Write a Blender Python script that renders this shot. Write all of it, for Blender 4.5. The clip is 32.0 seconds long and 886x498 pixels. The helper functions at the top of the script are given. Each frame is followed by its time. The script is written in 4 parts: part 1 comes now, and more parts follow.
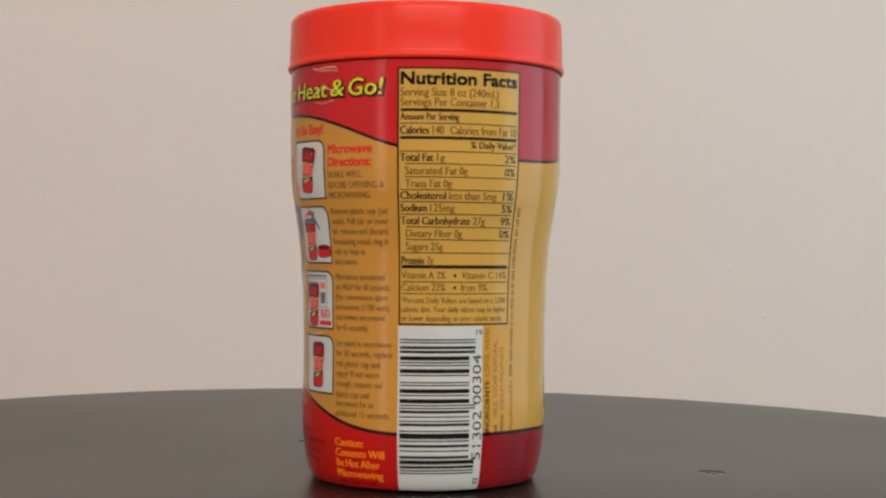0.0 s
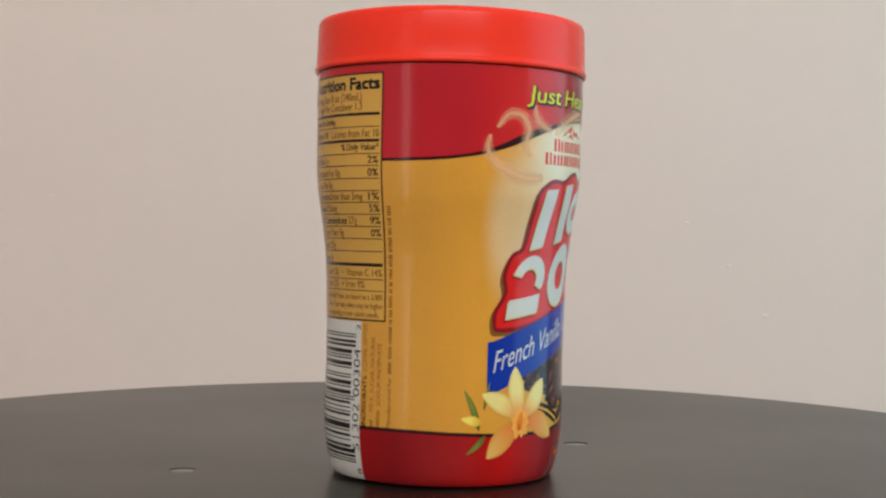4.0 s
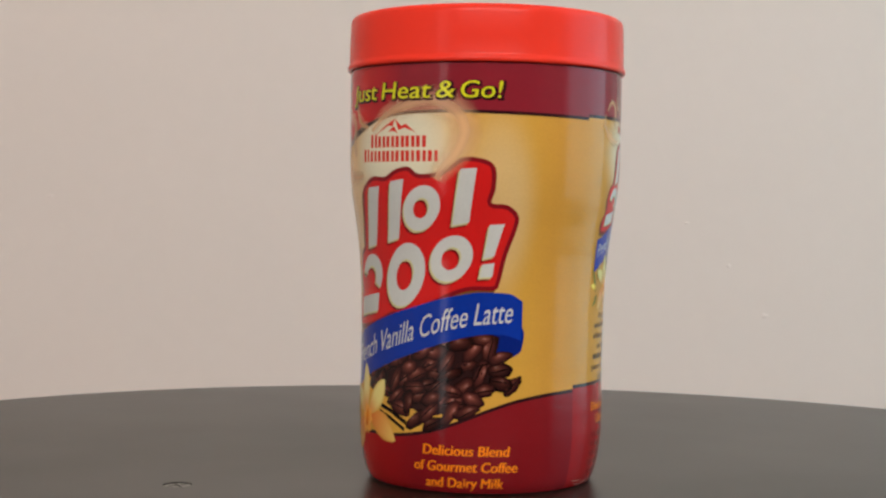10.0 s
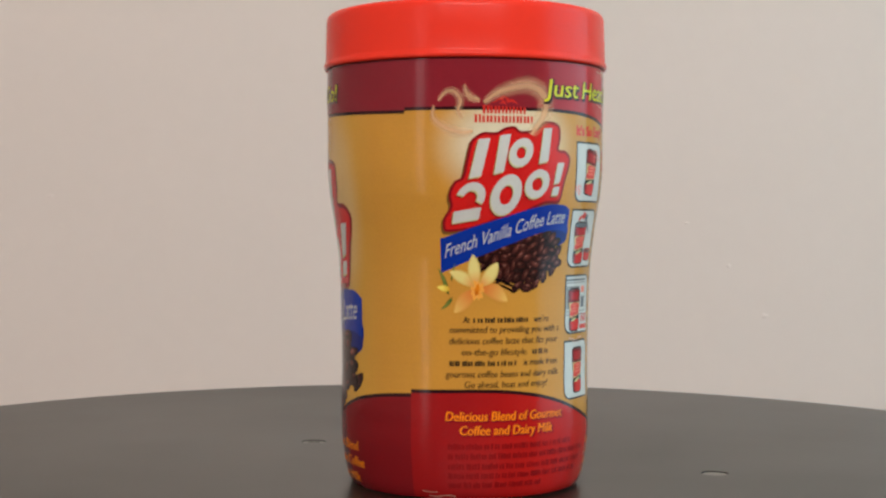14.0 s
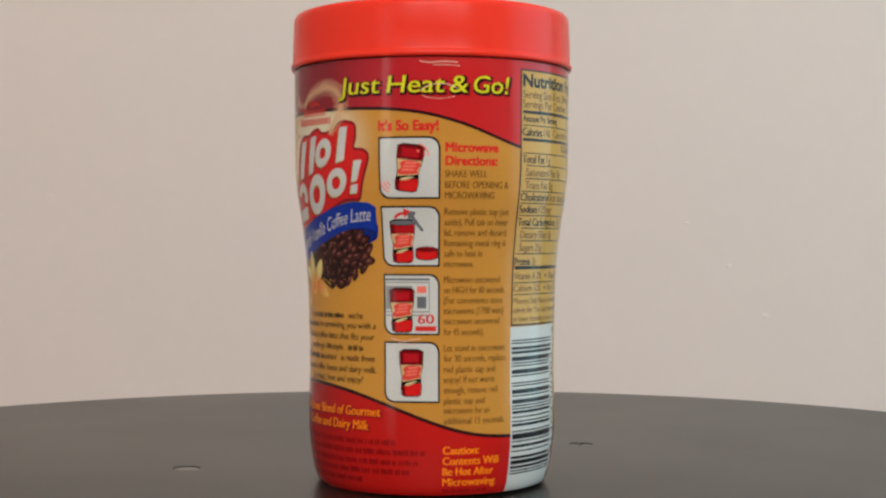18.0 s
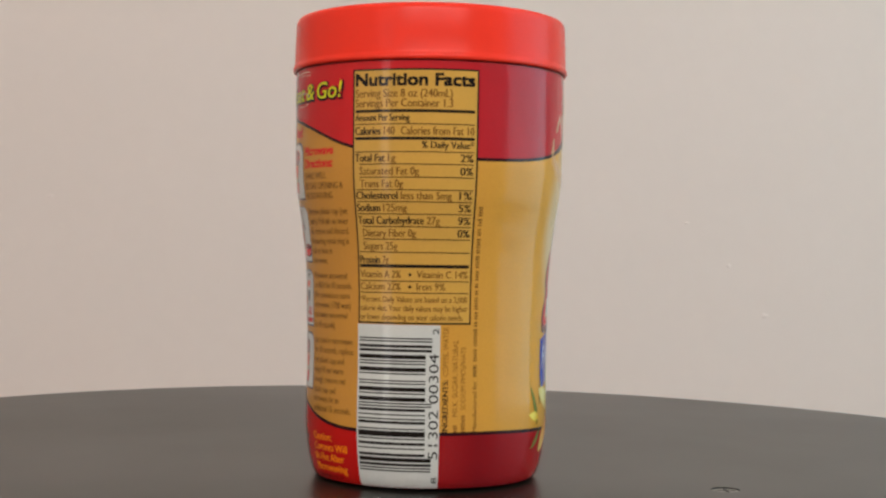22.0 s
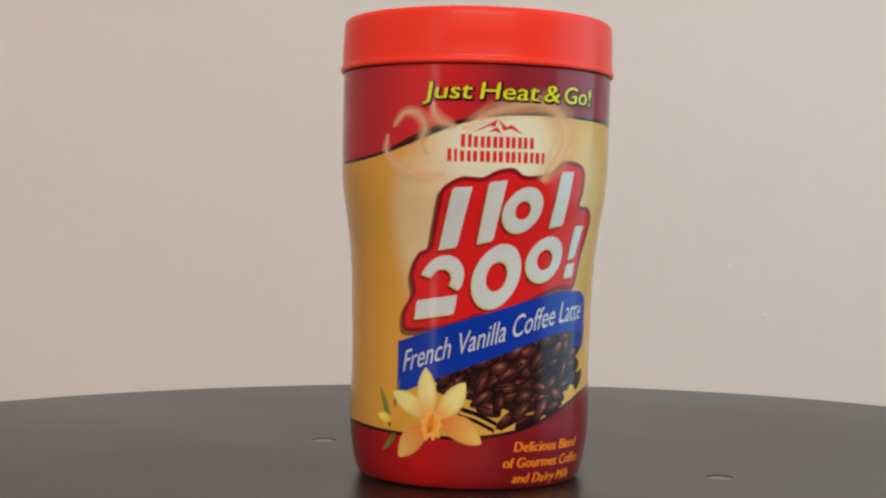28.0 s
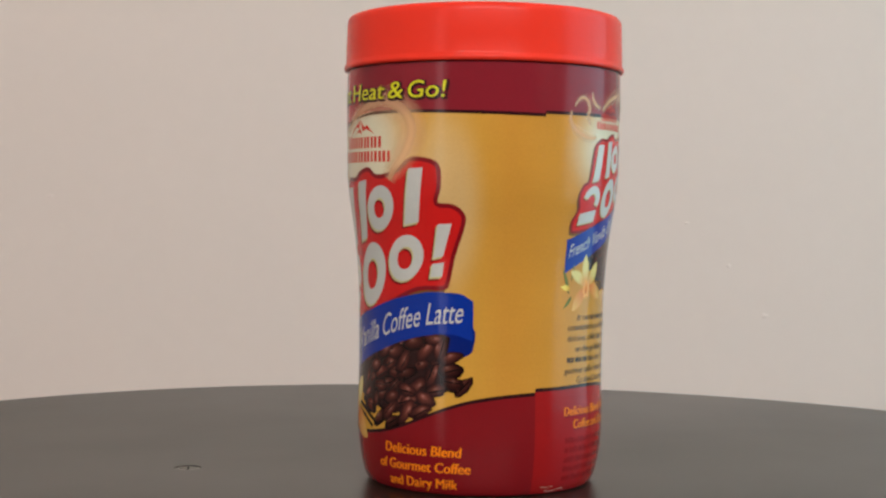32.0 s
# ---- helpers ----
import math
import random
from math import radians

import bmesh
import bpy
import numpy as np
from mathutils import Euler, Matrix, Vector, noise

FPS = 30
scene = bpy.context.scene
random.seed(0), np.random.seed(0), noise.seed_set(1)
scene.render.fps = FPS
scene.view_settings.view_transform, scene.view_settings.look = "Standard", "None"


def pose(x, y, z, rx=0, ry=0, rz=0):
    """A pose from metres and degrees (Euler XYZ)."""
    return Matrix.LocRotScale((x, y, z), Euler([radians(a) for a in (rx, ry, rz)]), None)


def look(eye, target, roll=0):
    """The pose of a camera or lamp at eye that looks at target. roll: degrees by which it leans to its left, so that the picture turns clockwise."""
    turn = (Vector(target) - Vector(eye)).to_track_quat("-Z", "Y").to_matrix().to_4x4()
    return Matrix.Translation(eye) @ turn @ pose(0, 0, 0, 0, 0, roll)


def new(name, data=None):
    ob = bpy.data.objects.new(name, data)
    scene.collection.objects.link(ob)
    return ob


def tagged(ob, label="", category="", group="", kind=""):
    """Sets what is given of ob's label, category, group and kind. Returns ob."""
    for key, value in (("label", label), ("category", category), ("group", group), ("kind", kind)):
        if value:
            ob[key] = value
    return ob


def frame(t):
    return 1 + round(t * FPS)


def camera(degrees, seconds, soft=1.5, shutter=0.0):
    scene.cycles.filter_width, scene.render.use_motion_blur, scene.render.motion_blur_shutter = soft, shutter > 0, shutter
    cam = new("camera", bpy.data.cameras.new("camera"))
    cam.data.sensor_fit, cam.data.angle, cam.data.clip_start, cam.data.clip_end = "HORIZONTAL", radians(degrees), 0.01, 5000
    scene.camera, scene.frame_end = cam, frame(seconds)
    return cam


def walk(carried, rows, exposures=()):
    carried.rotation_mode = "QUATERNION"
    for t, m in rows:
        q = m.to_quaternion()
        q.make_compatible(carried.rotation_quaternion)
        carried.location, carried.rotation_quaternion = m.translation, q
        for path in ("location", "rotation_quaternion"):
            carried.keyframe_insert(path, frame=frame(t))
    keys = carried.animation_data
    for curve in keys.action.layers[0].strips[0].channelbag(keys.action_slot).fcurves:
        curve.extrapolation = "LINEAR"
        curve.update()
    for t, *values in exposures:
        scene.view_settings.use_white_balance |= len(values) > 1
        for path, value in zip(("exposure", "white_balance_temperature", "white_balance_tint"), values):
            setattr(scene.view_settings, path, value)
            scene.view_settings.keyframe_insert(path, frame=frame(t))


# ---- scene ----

# ---------------------------------------------------------------- camera
cam = camera(34.17, 32.0, soft=2.45)
EYE = Vector((0.0, -0.38332, 0.0650))
AIM = EYE + Vector((-0.00749, 0.99989, -0.01246))
walk(cam, [(0.0, look(EYE, AIM, 0.678)), (32.0, look(EYE, AIM, 0.678))], exposures=[(0.0, 0.0), (32.0, 0.0)])

# ---------------------------------------------------------------- light
world = bpy.data.worlds.new("sky")
scene.world = world
world.use_nodes = True
sky = world.node_tree.nodes.new("ShaderNodeTexSky")
sky.sky_type, sky.sun_disc = "NISHITA", False
sky.sun_elevation, sky.sun_rotation = radians(40), radians(-60)
world.node_tree.links.new(sky.outputs[0], world.node_tree.nodes["Background"].inputs[0])
world.node_tree.nodes["Background"].inputs[1].default_value = 0.1


def window_light(name, watts, colour, width, height, at, aim):
    lamp = bpy.data.lights.new(name, "AREA")
    lamp.shape, lamp.size, lamp.size_y = "RECTANGLE", width, height
    lamp.energy, lamp.color = watts, colour
    ob = new(name, lamp)
    ob.matrix_world = look(at, aim)
    return ob


window_light("window_daylight", 20.5, (0.47, 0.83, 0.97), 1.37, 1.74, (1.56, 0.095, 0.60), (0.0, 0.095, 0.60))
window_light("rear_daylight", 7.5, (1.0, 0.98, 0.97), 0.34, 1.56, (-1.42, -1.96, 0.35), (-1.42, 0.0, 0.35))
# added fill: an unseen high lamp that evens out wall, plate and jar
window_light("high_fill", 50.5, (1.0, 0.968, 0.925), 2.06, 0.66, (0.15, -1.96, 1.15), (0.15, 0.0, 1.15))

# ---------------------------------------------------------------- materials


def lin(r, g, b, k=1.0):
    """Linear colour of an 8-bit paint value."""
    out = []
    for v in (r, g, b):
        v = v / 255.0
        out.append(k * (v / 12.92 if v <= 0.04045 else ((v + 0.055) / 1.055) ** 2.4))
    return (*out, 1.0)


def node_material(name):
    m = bpy.data.materials.new(name)
    m.use_nodes = True
    tree = m.node_tree
    return m, tree.nodes, tree.links, tree.nodes["Principled BSDF"]


def grain(nodes, links, scale, detail=4.0):
    co = nodes.new("ShaderNodeTexCoord")
    n = nodes.new("ShaderNodeTexNoise")
    n.inputs["Scale"].default_value = scale
    n.inputs["Detail"].default_value = detail
    links.new(co.outputs["Object"], n.inputs["Vector"])
    return n


def remap(nodes, links, source, lo, hi, a=0.18, b=0.82):
    r = nodes.new("ShaderNodeMapRange")
    r.inputs["From Min"].default_value, r.inputs["From Max"].default_value = a, b
    r.inputs["To Min"].default_value, r.inputs["To Max"].default_value = lo, hi
    links.new(source, r.inputs["Value"])
    return r.outputs["Result"]


def scaled(nodes, links, colour, factor):
    v = nodes.new("ShaderNodeVectorMath")
    v.operation = "SCALE"
    links.new(colour, v.inputs[0])
    links.new(factor, v.inputs["Scale"])
    return v.outputs["Vector"]


def surface(name, rgb, rough=0.3, vary=0.06, fine=900.0, coarse=60.0, bump=0.0, metallic=0.0, sss=0.0, spec=0.5):
    """Plain paint or plastic with two scales of variation, uneven gloss and a fine relief."""
    m, nodes, links, b = node_material(name)
    rgbn = nodes.new("ShaderNodeRGB")
    rgbn.outputs[0].default_value = rgb
    n1, n2 = grain(nodes, links, fine), grain(nodes, links, coarse)
    f1 = remap(nodes, links, n1.outputs["Fac"], 1 - vary, 1 + vary)
    f2 = remap(nodes, links, n2.outputs["Fac"], 1 - vary, 1 + vary)
    c = scaled(nodes, links, scaled(nodes, links, rgbn.outputs[0], f1), f2)
    links.new(c, b.inputs["Base Color"])
    links.new(remap(nodes, links, n2.outputs["Fac"], rough * 0.85, rough * 1.2), b.inputs["Roughness"])
    b.inputs["Metallic"].default_value = metallic
    b.inputs["Specular IOR Level"].default_value = spec
    if sss:
        b.inputs["Subsurface Weight"].default_value = sss
        b.inputs["Subsurface Radius"].default_value = (0.004, 0.001, 0.0006)
    if bump:
        bn = nodes.new("ShaderNodeBump")
        bn.inputs["Strength"].default_value = bump
        bn.inputs["Distance"].default_value = 0.0005
        links.new(n1.outputs["Fac"], bn.inputs["Height"])
        links.new(bn.outputs["Normal"], b.inputs["Normal"])
    return m


FILM_ROUGH, FILM_SPEC = 0.17, 0.19


def ink(name, rgb, rough=FILM_ROUGH):
    return surface(name, rgb, rough, 0.05, 1500.0, 120.0, spec=FILM_SPEC)


P0 = 128.7           # where the wrapped film begins, degrees round the jar
SPAN = 360.0


def film_uv(nodes, links):
    uvn = nodes.new("ShaderNodeUVMap")
    uvn.uv_map = "film"
    sep = nodes.new("ShaderNodeSeparateXYZ")
    links.new(uvn.outputs[0], sep.inputs[0])
    return uvn, sep


def ramp(nodes, links, source, stops):
    r = nodes.new("ShaderNodeValToRGB")
    el = r.color_ramp.elements
    while len(el) > 1:
        el.remove(el[-1])
    el[0].position, el[0].color = stops[0]
    for p, c in stops[1:]:
        e = el.new(p)
        e.color = c
    links.new(source, r.inputs[0])
    return r.outputs[0]


def at(p):
    return (p - P0) / SPAN


def finish_film(nodes, links, b, colour):
    """Print grain and uneven gloss of the shrunk film."""
    n1, n2 = grain(nodes, links, 1800.0), grain(nodes, links, 90.0)
    c = scaled(nodes, links, colour, remap(nodes, links, n1.outputs["Fac"], 0.95, 1.05))
    c = scaled(nodes, links, c, remap(nodes, links, n2.outputs["Fac"], 0.96, 1.04))
    links.new(c, b.inputs["Base Color"])
    links.new(remap(nodes, links, n2.outputs["Fac"], FILM_ROUGH * 0.8, FILM_ROUGH * 1.25), b.inputs["Roughness"])
    b.inputs["Specular IOR Level"].default_value = FILM_SPEC
    co = nodes.new("ShaderNodeTexCoord")
    mp = nodes.new("ShaderNodeMapping")
    mp.inputs["Scale"].default_value = (55.0, 55.0, 330.0)
    links.new(co.outputs["Object"], mp.inputs["Vector"])
    n3 = nodes.new("ShaderNodeTexNoise")
    n3.inputs["Scale"].default_value = 1.0
    links.new(mp.outputs[0], n3.inputs["Vector"])
    bn = nodes.new("ShaderNodeBump")
    bn.inputs["Strength"].default_value, bn.inputs["Distance"].default_value = 0.2, 0.0005
    links.new(n3.outputs["Fac"], bn.inputs["Height"])
    links.new(bn.outputs["Normal"], b.inputs["Normal"])


def red_film(name, stops):
    m, nodes, links, b = node_material(name)
    _, sep = film_uv(nodes, links)
    finish_film(nodes, links, b, ramp(nodes, links, sep.outputs["X"], stops))
    return m


def glow_print(nodes, links, uvn, p, z, rp, rz):
    """Soft printed halo: 1 in its middle, 0 outside."""
    s = nodes.new("ShaderNodeVectorMath")
    s.operation = "SUBTRACT"
    s.inputs[1].default_value = (at(p), z / 120.0, 0)
    links.new(uvn.outputs[0], s.inputs[0])
    k = nodes.new("ShaderNodeVectorMath")
    k.operation = "MULTIPLY"
    k.inputs[1].default_value = (SPAN / rp, 120.0 / rz, 0)
    links.new(s.outputs[0], k.inputs[0])
    le = nodes.new("ShaderNodeVectorMath")
    le.operation = "LENGTH"
    links.new(k.outputs[0], le.inputs[0])
    r = nodes.new("ShaderNodeMapRange")
    r.interpolation_type = "SMOOTHSTEP"
    r.inputs["From Min"].default_value, r.inputs["From Max"].default_value = 0.35, 1.0
    r.inputs["To Min"].default_value, r.inputs["To Max"].default_value = 1.0, 0.0
    links.new(le.outputs["Value"], r.inputs["Value"])
    return r.outputs["Result"]


def gold_film():
    m, nodes, links, b = node_material("gold_film")
    uvn, sep = film_uv(nodes, links)
    gold, soft, pale, lime, cream, amber, straw = lin(184, 127, 52), lin(190, 133, 52), lin(200, 149, 60), lin(194, 143, 57), lin(208, 199, 172), lin(200, 141, 52), lin(190, 136, 55)
    c = ramp(nodes, links, sep.outputs["X"], [(at(130), soft), (at(190), soft), (at(215), gold), (at(260), gold), (at(296), straw), (at(332), straw), (at(354), amber),
                                             (at(376), amber), (at(398), pale), (at(432), pale), (at(446), pale), (at(460), lime), (at(474), soft), (at(488), soft)])
    for p, z, rp, rz, k in ((403, 85, 38, 24, 1.0), (448, 72, 20, 30, 0.28), (384, 52, 22, 28, 0.3), (370, 67, 17, 24, 0.42), (170, 86, 34, 17, 0.9)):
        mix = nodes.new("ShaderNodeMix")
        mix.data_type = "RGBA"
        f = nodes.new("ShaderNodeMath")
        f.operation = "MULTIPLY"
        f.inputs[1].default_value = k
        links.new(glow_print(nodes, links, uvn, p, z, rp, rz), f.inputs[0])
        links.new(f.outputs[0], mix.inputs["Factor"])
        links.new(c, mix.inputs["A"])
        mix.inputs["B"].default_value = cream
        c = mix.outputs["Result"]
    finish_film(nodes, links, b, c)
    return m


def petal_print(name, inner, outer, edge, reach=1.0):
    """Colour runs along a petal or leaf (x) and darkens to its rim (y)."""
    m, nodes, links, b = node_material(name)
    uvn = nodes.new("ShaderNodeUVMap")
    uvn.uv_map = "shape"
    sep = nodes.new("ShaderNodeSeparateXYZ")
    links.new(uvn.outputs[0], sep.inputs[0])
    c = ramp(nodes, links, sep.outputs["X"], [(0.0, inner), (0.3 * reach, tuple(0.5 * (a + e) for a, e in zip(inner, outer))), (0.55 * reach, outer), (1.0, outer)])
    mix = nodes.new("ShaderNodeMix")
    mix.data_type = "RGBA"
    links.new(remap(nodes, links, sep.outputs["Y"], 0.0, 0.8, 0.55, 1.0), mix.inputs["Factor"])
    links.new(c, mix.inputs["A"])
    mix.inputs["B"].default_value = edge
    links.new(mix.outputs["Result"], b.inputs["Base Color"])
    b.inputs["Roughness"].default_value = FILM_ROUGH
    b.inputs["Specular IOR Level"].default_value = FILM_SPEC
    return m


def bean_print():
    m, nodes, links, b = node_material("bean_print")
    uvn = nodes.new("ShaderNodeUVMap")
    uvn.uv_map = "shape"
    sep = nodes.new("ShaderNodeSeparateXYZ")
    links.new(uvn.outputs[0], sep.inputs[0])
    geo = nodes.new("ShaderNodeNewGeometry")
    c = ramp(nodes, links, sep.outputs["X"], [(0.0, lin(168, 118, 108)), (0.16, lin(128, 72, 60)), (0.42, lin(88, 42, 35)), (0.78, lin(54, 24, 21)), (1.0, lin(26, 11, 10))])
    c = scaled(nodes, links, c, remap(nodes, links, geo.outputs["Random Per Island"], 0.36, 1.1, 0.0, 1.0))
    links.new(c, b.inputs["Base Color"])
    b.inputs["Roughness"].default_value = FILM_ROUGH
    b.inputs["Specular IOR Level"].default_value = FILM_SPEC
    return m


def steam_print():
    m, nodes, links, b = node_material("steam_print")
    uvn = nodes.new("ShaderNodeUVMap")
    uvn.uv_map = "shape"
    sep = nodes.new("ShaderNodeSeparateXYZ")
    links.new(uvn.outputs[0], sep.inputs[0])
    b.inputs["Base Color"].default_value = lin(240, 190, 146)
    b.inputs["Roughness"].default_value = FILM_ROUGH
    b.inputs["Specular IOR Level"].default_value = FILM_SPEC
    links.new(remap(nodes, links, sep.outputs["Y"], 0.5, 0.0, 0.05, 1.0), b.inputs["Alpha"])
    return m


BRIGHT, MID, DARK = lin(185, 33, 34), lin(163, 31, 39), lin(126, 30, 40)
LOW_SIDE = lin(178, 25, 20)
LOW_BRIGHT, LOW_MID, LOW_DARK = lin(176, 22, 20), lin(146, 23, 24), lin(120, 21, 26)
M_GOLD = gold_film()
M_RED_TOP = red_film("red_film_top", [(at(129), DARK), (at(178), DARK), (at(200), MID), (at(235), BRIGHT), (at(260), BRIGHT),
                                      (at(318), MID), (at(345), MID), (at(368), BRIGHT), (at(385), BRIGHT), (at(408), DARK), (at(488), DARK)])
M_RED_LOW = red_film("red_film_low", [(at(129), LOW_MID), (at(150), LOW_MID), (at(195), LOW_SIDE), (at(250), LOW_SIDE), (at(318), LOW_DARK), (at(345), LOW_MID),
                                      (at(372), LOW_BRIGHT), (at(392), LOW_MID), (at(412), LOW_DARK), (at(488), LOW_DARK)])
M_EDGE = ink("maroon_black_edge", lin(44, 16, 20))
M_BLACK = ink("black_ink", lin(30, 24, 22))
M_BROWN = ink("brown_ink", lin(108, 74, 32))
M_YELLOW = ink("yellow_ink", lin(206, 200, 34))
M_ORANGE = ink("orange_ink", lin(238, 128, 18))
M_RED_INK = ink("red_ink", lin(198, 44, 36))
M_LOGO_RED = ink("logo_red", lin(196, 28, 26))
M_LOGO_DARK = ink("logo_dark_red", lin(122, 18, 26))
M_WHITE = ink("white_ink", lin(189, 187, 181))
M_CREAM = ink("cream_ink", lin(190, 180, 130))
M_BLUE = ink("blue_ink", lin(14, 46, 138))
M_BLUE_DARK = ink("dark_blue_ink", lin(9, 30, 104))
M_PANEL = ink("nutrition_gold", lin(188, 143, 66))
M_GREY = ink("grey_ink", lin(134, 132, 130))
M_DARK_GREY = ink("dark_grey_ink", lin(96, 98, 102))
M_MAROON = ink("maroon_ink", lin(110, 14, 18))
M_LID_PRINT = ink("printed_lid_red", lin(168, 20, 28))
M_TAN = ink("tan_picture_ink", lin(196, 160, 112))
M_BLAZE = ink("picture_red", lin(206, 66, 56))
M_SALMON = ink("salmon_ink", lin(226, 110, 92))
M_PETAL = petal_print("petal_print", lin(212, 108, 26), lin(214, 196, 122), lin(196, 160, 78))
M_PETAL_LOW = petal_print("shaded_petal_print", lin(204, 92, 28), lin(214, 168, 88), lin(196, 132, 56), 1.6)
M_BUD = petal_print("bud_print", lin(200, 150, 30), lin(228, 204, 96), lin(200, 160, 40))
M_HEART = petal_print("flower_heart_print", lin(204, 98, 22), lin(226, 152, 60), lin(226, 172, 92))
M_THROAT = petal_print("flower_throat_print", lin(176, 74, 14), lin(214, 118, 24), lin(232, 160, 50))
M_LEAF = petal_print("leaf_print", lin(70, 88, 34), lin(112, 120, 54), lin(60, 66, 30))
M_BEAN = bean_print()
M_SLIT = ink("bean_slit", lin(22, 10, 9))
M_BED = ink("bean_shade", lin(40, 20, 19))
M_FAINT = ink("fine_brown_print", lin(114, 74, 32))
M_FAINT_RED = ink("fine_maroon_print", lin(126, 15, 17))
M_STEAM = steam_print()
# pale colour stands in for highlights on film creases, and for scuffs
M_GLINT_SCUFF = surface("glint_and_scuff", lin(214, 170, 150), 0.2, 0.05)
M_LID = surface("lid_plastic", lin(224, 51, 34), 0.24, 0.015, 1200.0, 40.0, 0.0, spec=0.14)
M_BODY = surface("body_plastic", lin(120, 16, 20), 0.3, 0.05)
M_PLATE = surface("black_plate", lin(26, 25, 20), 0.3, 0.03, 700.0, 7.0, 0.02, spec=0.34)
M_CAP = surface("screw_metal", lin(124, 121, 114), 0.3, 0.08, metallic=0.6)
M_HOLE = surface("plug_gap", lin(10, 9, 8), 0.6, 0.05)
M_WALL = surface("wall_paint", lin(208.4, 192.5, 183.7), 0.8, 0.012, 60.0, 2.2, 0.02)
# rear wall, out of view: kept dark so the film reflects less grey
M_REAR = surface("dark_unseen_wall", lin(110, 102, 96), 0.85, 0.02, 60.0, 2.2, 0.02)
M_MARK = surface("wall_filler", lin(212, 196, 188), 0.8, 0.02, 200.0, 20.0)
M_TRIM = surface("white_paint", lin(232, 230, 224), 0.45, 0.03, 120.0, 6.0)
M_FLOOR = surface("floor_vinyl", lin(140, 112, 84), 0.5, 0.12, 60.0, 3.0)
M_TABLE = surface("table_laminate", lin(108, 84, 62), 0.45, 0.1, 90.0, 5.0)

# ---------------------------------------------------------------- mesh helpers


def link_mesh(name, bm, material, parent=None, label="", smooth=False):
    me = bpy.data.meshes.new(name)
    bm.to_mesh(me)
    bm.free()
    me.materials.append(material)
    if smooth:
        for poly in me.polygons:
            poly.use_smooth = True
    ob = new(name, me)
    if parent is not None:
        ob.parent = parent
    if label:
        tagged(ob, label)
    return ob


part = link_mesh


def box_bm(x0, x1, y0, y1, z0, z1, bevel=0.0):
    bm = bmesh.new()
    bmesh.ops.create_cube(bm, size=1.0)
    for v in bm.verts:
        v.co = Vector(((x0 + x1) / 2 + v.co.x * (x1 - x0), (y0 + y1) / 2 + v.co.y * (y1 - y0), (z0 + z1) / 2 + v.co.z * (z1 - z0)))
    if bevel:
        bmesh.ops.bevel(bm, geom=bm.edges[:], offset=bevel, segments=2, affect="EDGES")
    return bm


def lathe_bm(profile, steps=160, close_low=False, close_top=False):
    """Turns (radius, height) pairs round the z axis."""
    bm = bmesh.new()
    rings = []
    for r, z in profile:
        rings.append([bm.verts.new((r * math.cos(2 * math.pi * i / steps), r * math.sin(2 * math.pi * i / steps), z)) for i in range(steps)])
    for a, b in zip(rings, rings[1:]):
        for i in range(steps):
            j = (i + 1) % steps
            bm.faces.new((a[i], a[j], b[j], b[i]))
    if close_low:
        bm.faces.new(rings[0][::-1])
    if close_top:
        bm.faces.new(rings[-1])
    return bm


# ---------------------------------------------------------------- the room, closed round the camera
FLOOR_Z, CEIL_Z = -0.80, 1.62
X0, X1, Y0, Y1 = -1.75, 1.5, -1.9, 0.95
TH = 0.12


def wall_with_opening(name, axis, inner, outer, a0, a1, hole=None, paint=M_WALL, words="beige painted plaster wall, matte and slightly uneven"):
    """A wall slab from FLOOR_Z to CEIL_Z; hole is (from, to, sill, head) along it."""
    spans = [(a0, a1, FLOOR_Z, CEIL_Z)]
    if hole:
        spans, start = [], a0
        for h0, h1, s, t in hole if isinstance(hole[0], tuple) else (hole,):
            spans += [(start, h0, FLOOR_Z, CEIL_Z), (h0, h1, FLOOR_Z, s), (h0, h1, t, CEIL_Z)]
            start = h1
        spans.append((start, a1, FLOOR_Z, CEIL_Z))
    bm = bmesh.new()
    for u0, u1, z0, z1 in spans:
        piece = box_bm(inner, outer, u0, u1, z0, z1) if axis == "x" else box_bm(u0, u1, inner, outer, z0, z1)
        me = bpy.data.meshes.new("piece")
        piece.to_mesh(me)
        piece.free()
        bm.from_mesh(me)
        bpy.data.meshes.remove(me)
    return tagged(link_mesh(name, bm, paint), words, "wall", kind="structure")


wall_with_opening("wall_back", "y", Y1, Y1 + TH, X0 - TH, X1 + TH)
wall_with_opening("wall_right", "x", X1, X1 + TH, Y0, Y1, (-0.61, 0.80, -0.30, 1.50))
wall_with_opening("wall_left", "x", X0 - TH, X0, Y0, Y1)
# the rear wall is unseen; its dark tone holds down reflections on the jar
wall_with_opening("wall_rear", "y", Y0 - TH, Y0, X0 - TH, X1 + TH, ((-1.60, -1.24, -0.45, 1.15), (-0.90, 1.20, 0.80, 1.50)), M_REAR, "unseen rear wall with two window openings, darkened to weaken reflections")
tagged(link_mesh("floor", box_bm(X0 - TH, X1 + TH, Y0 - TH, Y1 + TH, FLOOR_Z - 0.1, FLOOR_Z - 0.003), M_FLOOR), "plain brown vinyl floor", "floor", kind="structure")
tagged(link_mesh("ceiling", box_bm(X0 - TH, X1 + TH, Y0 - TH, Y1 + TH, CEIL_Z + 0.003, CEIL_Z + 0.1), M_TRIM), "plain white painted ceiling", "ceiling", kind="structure")


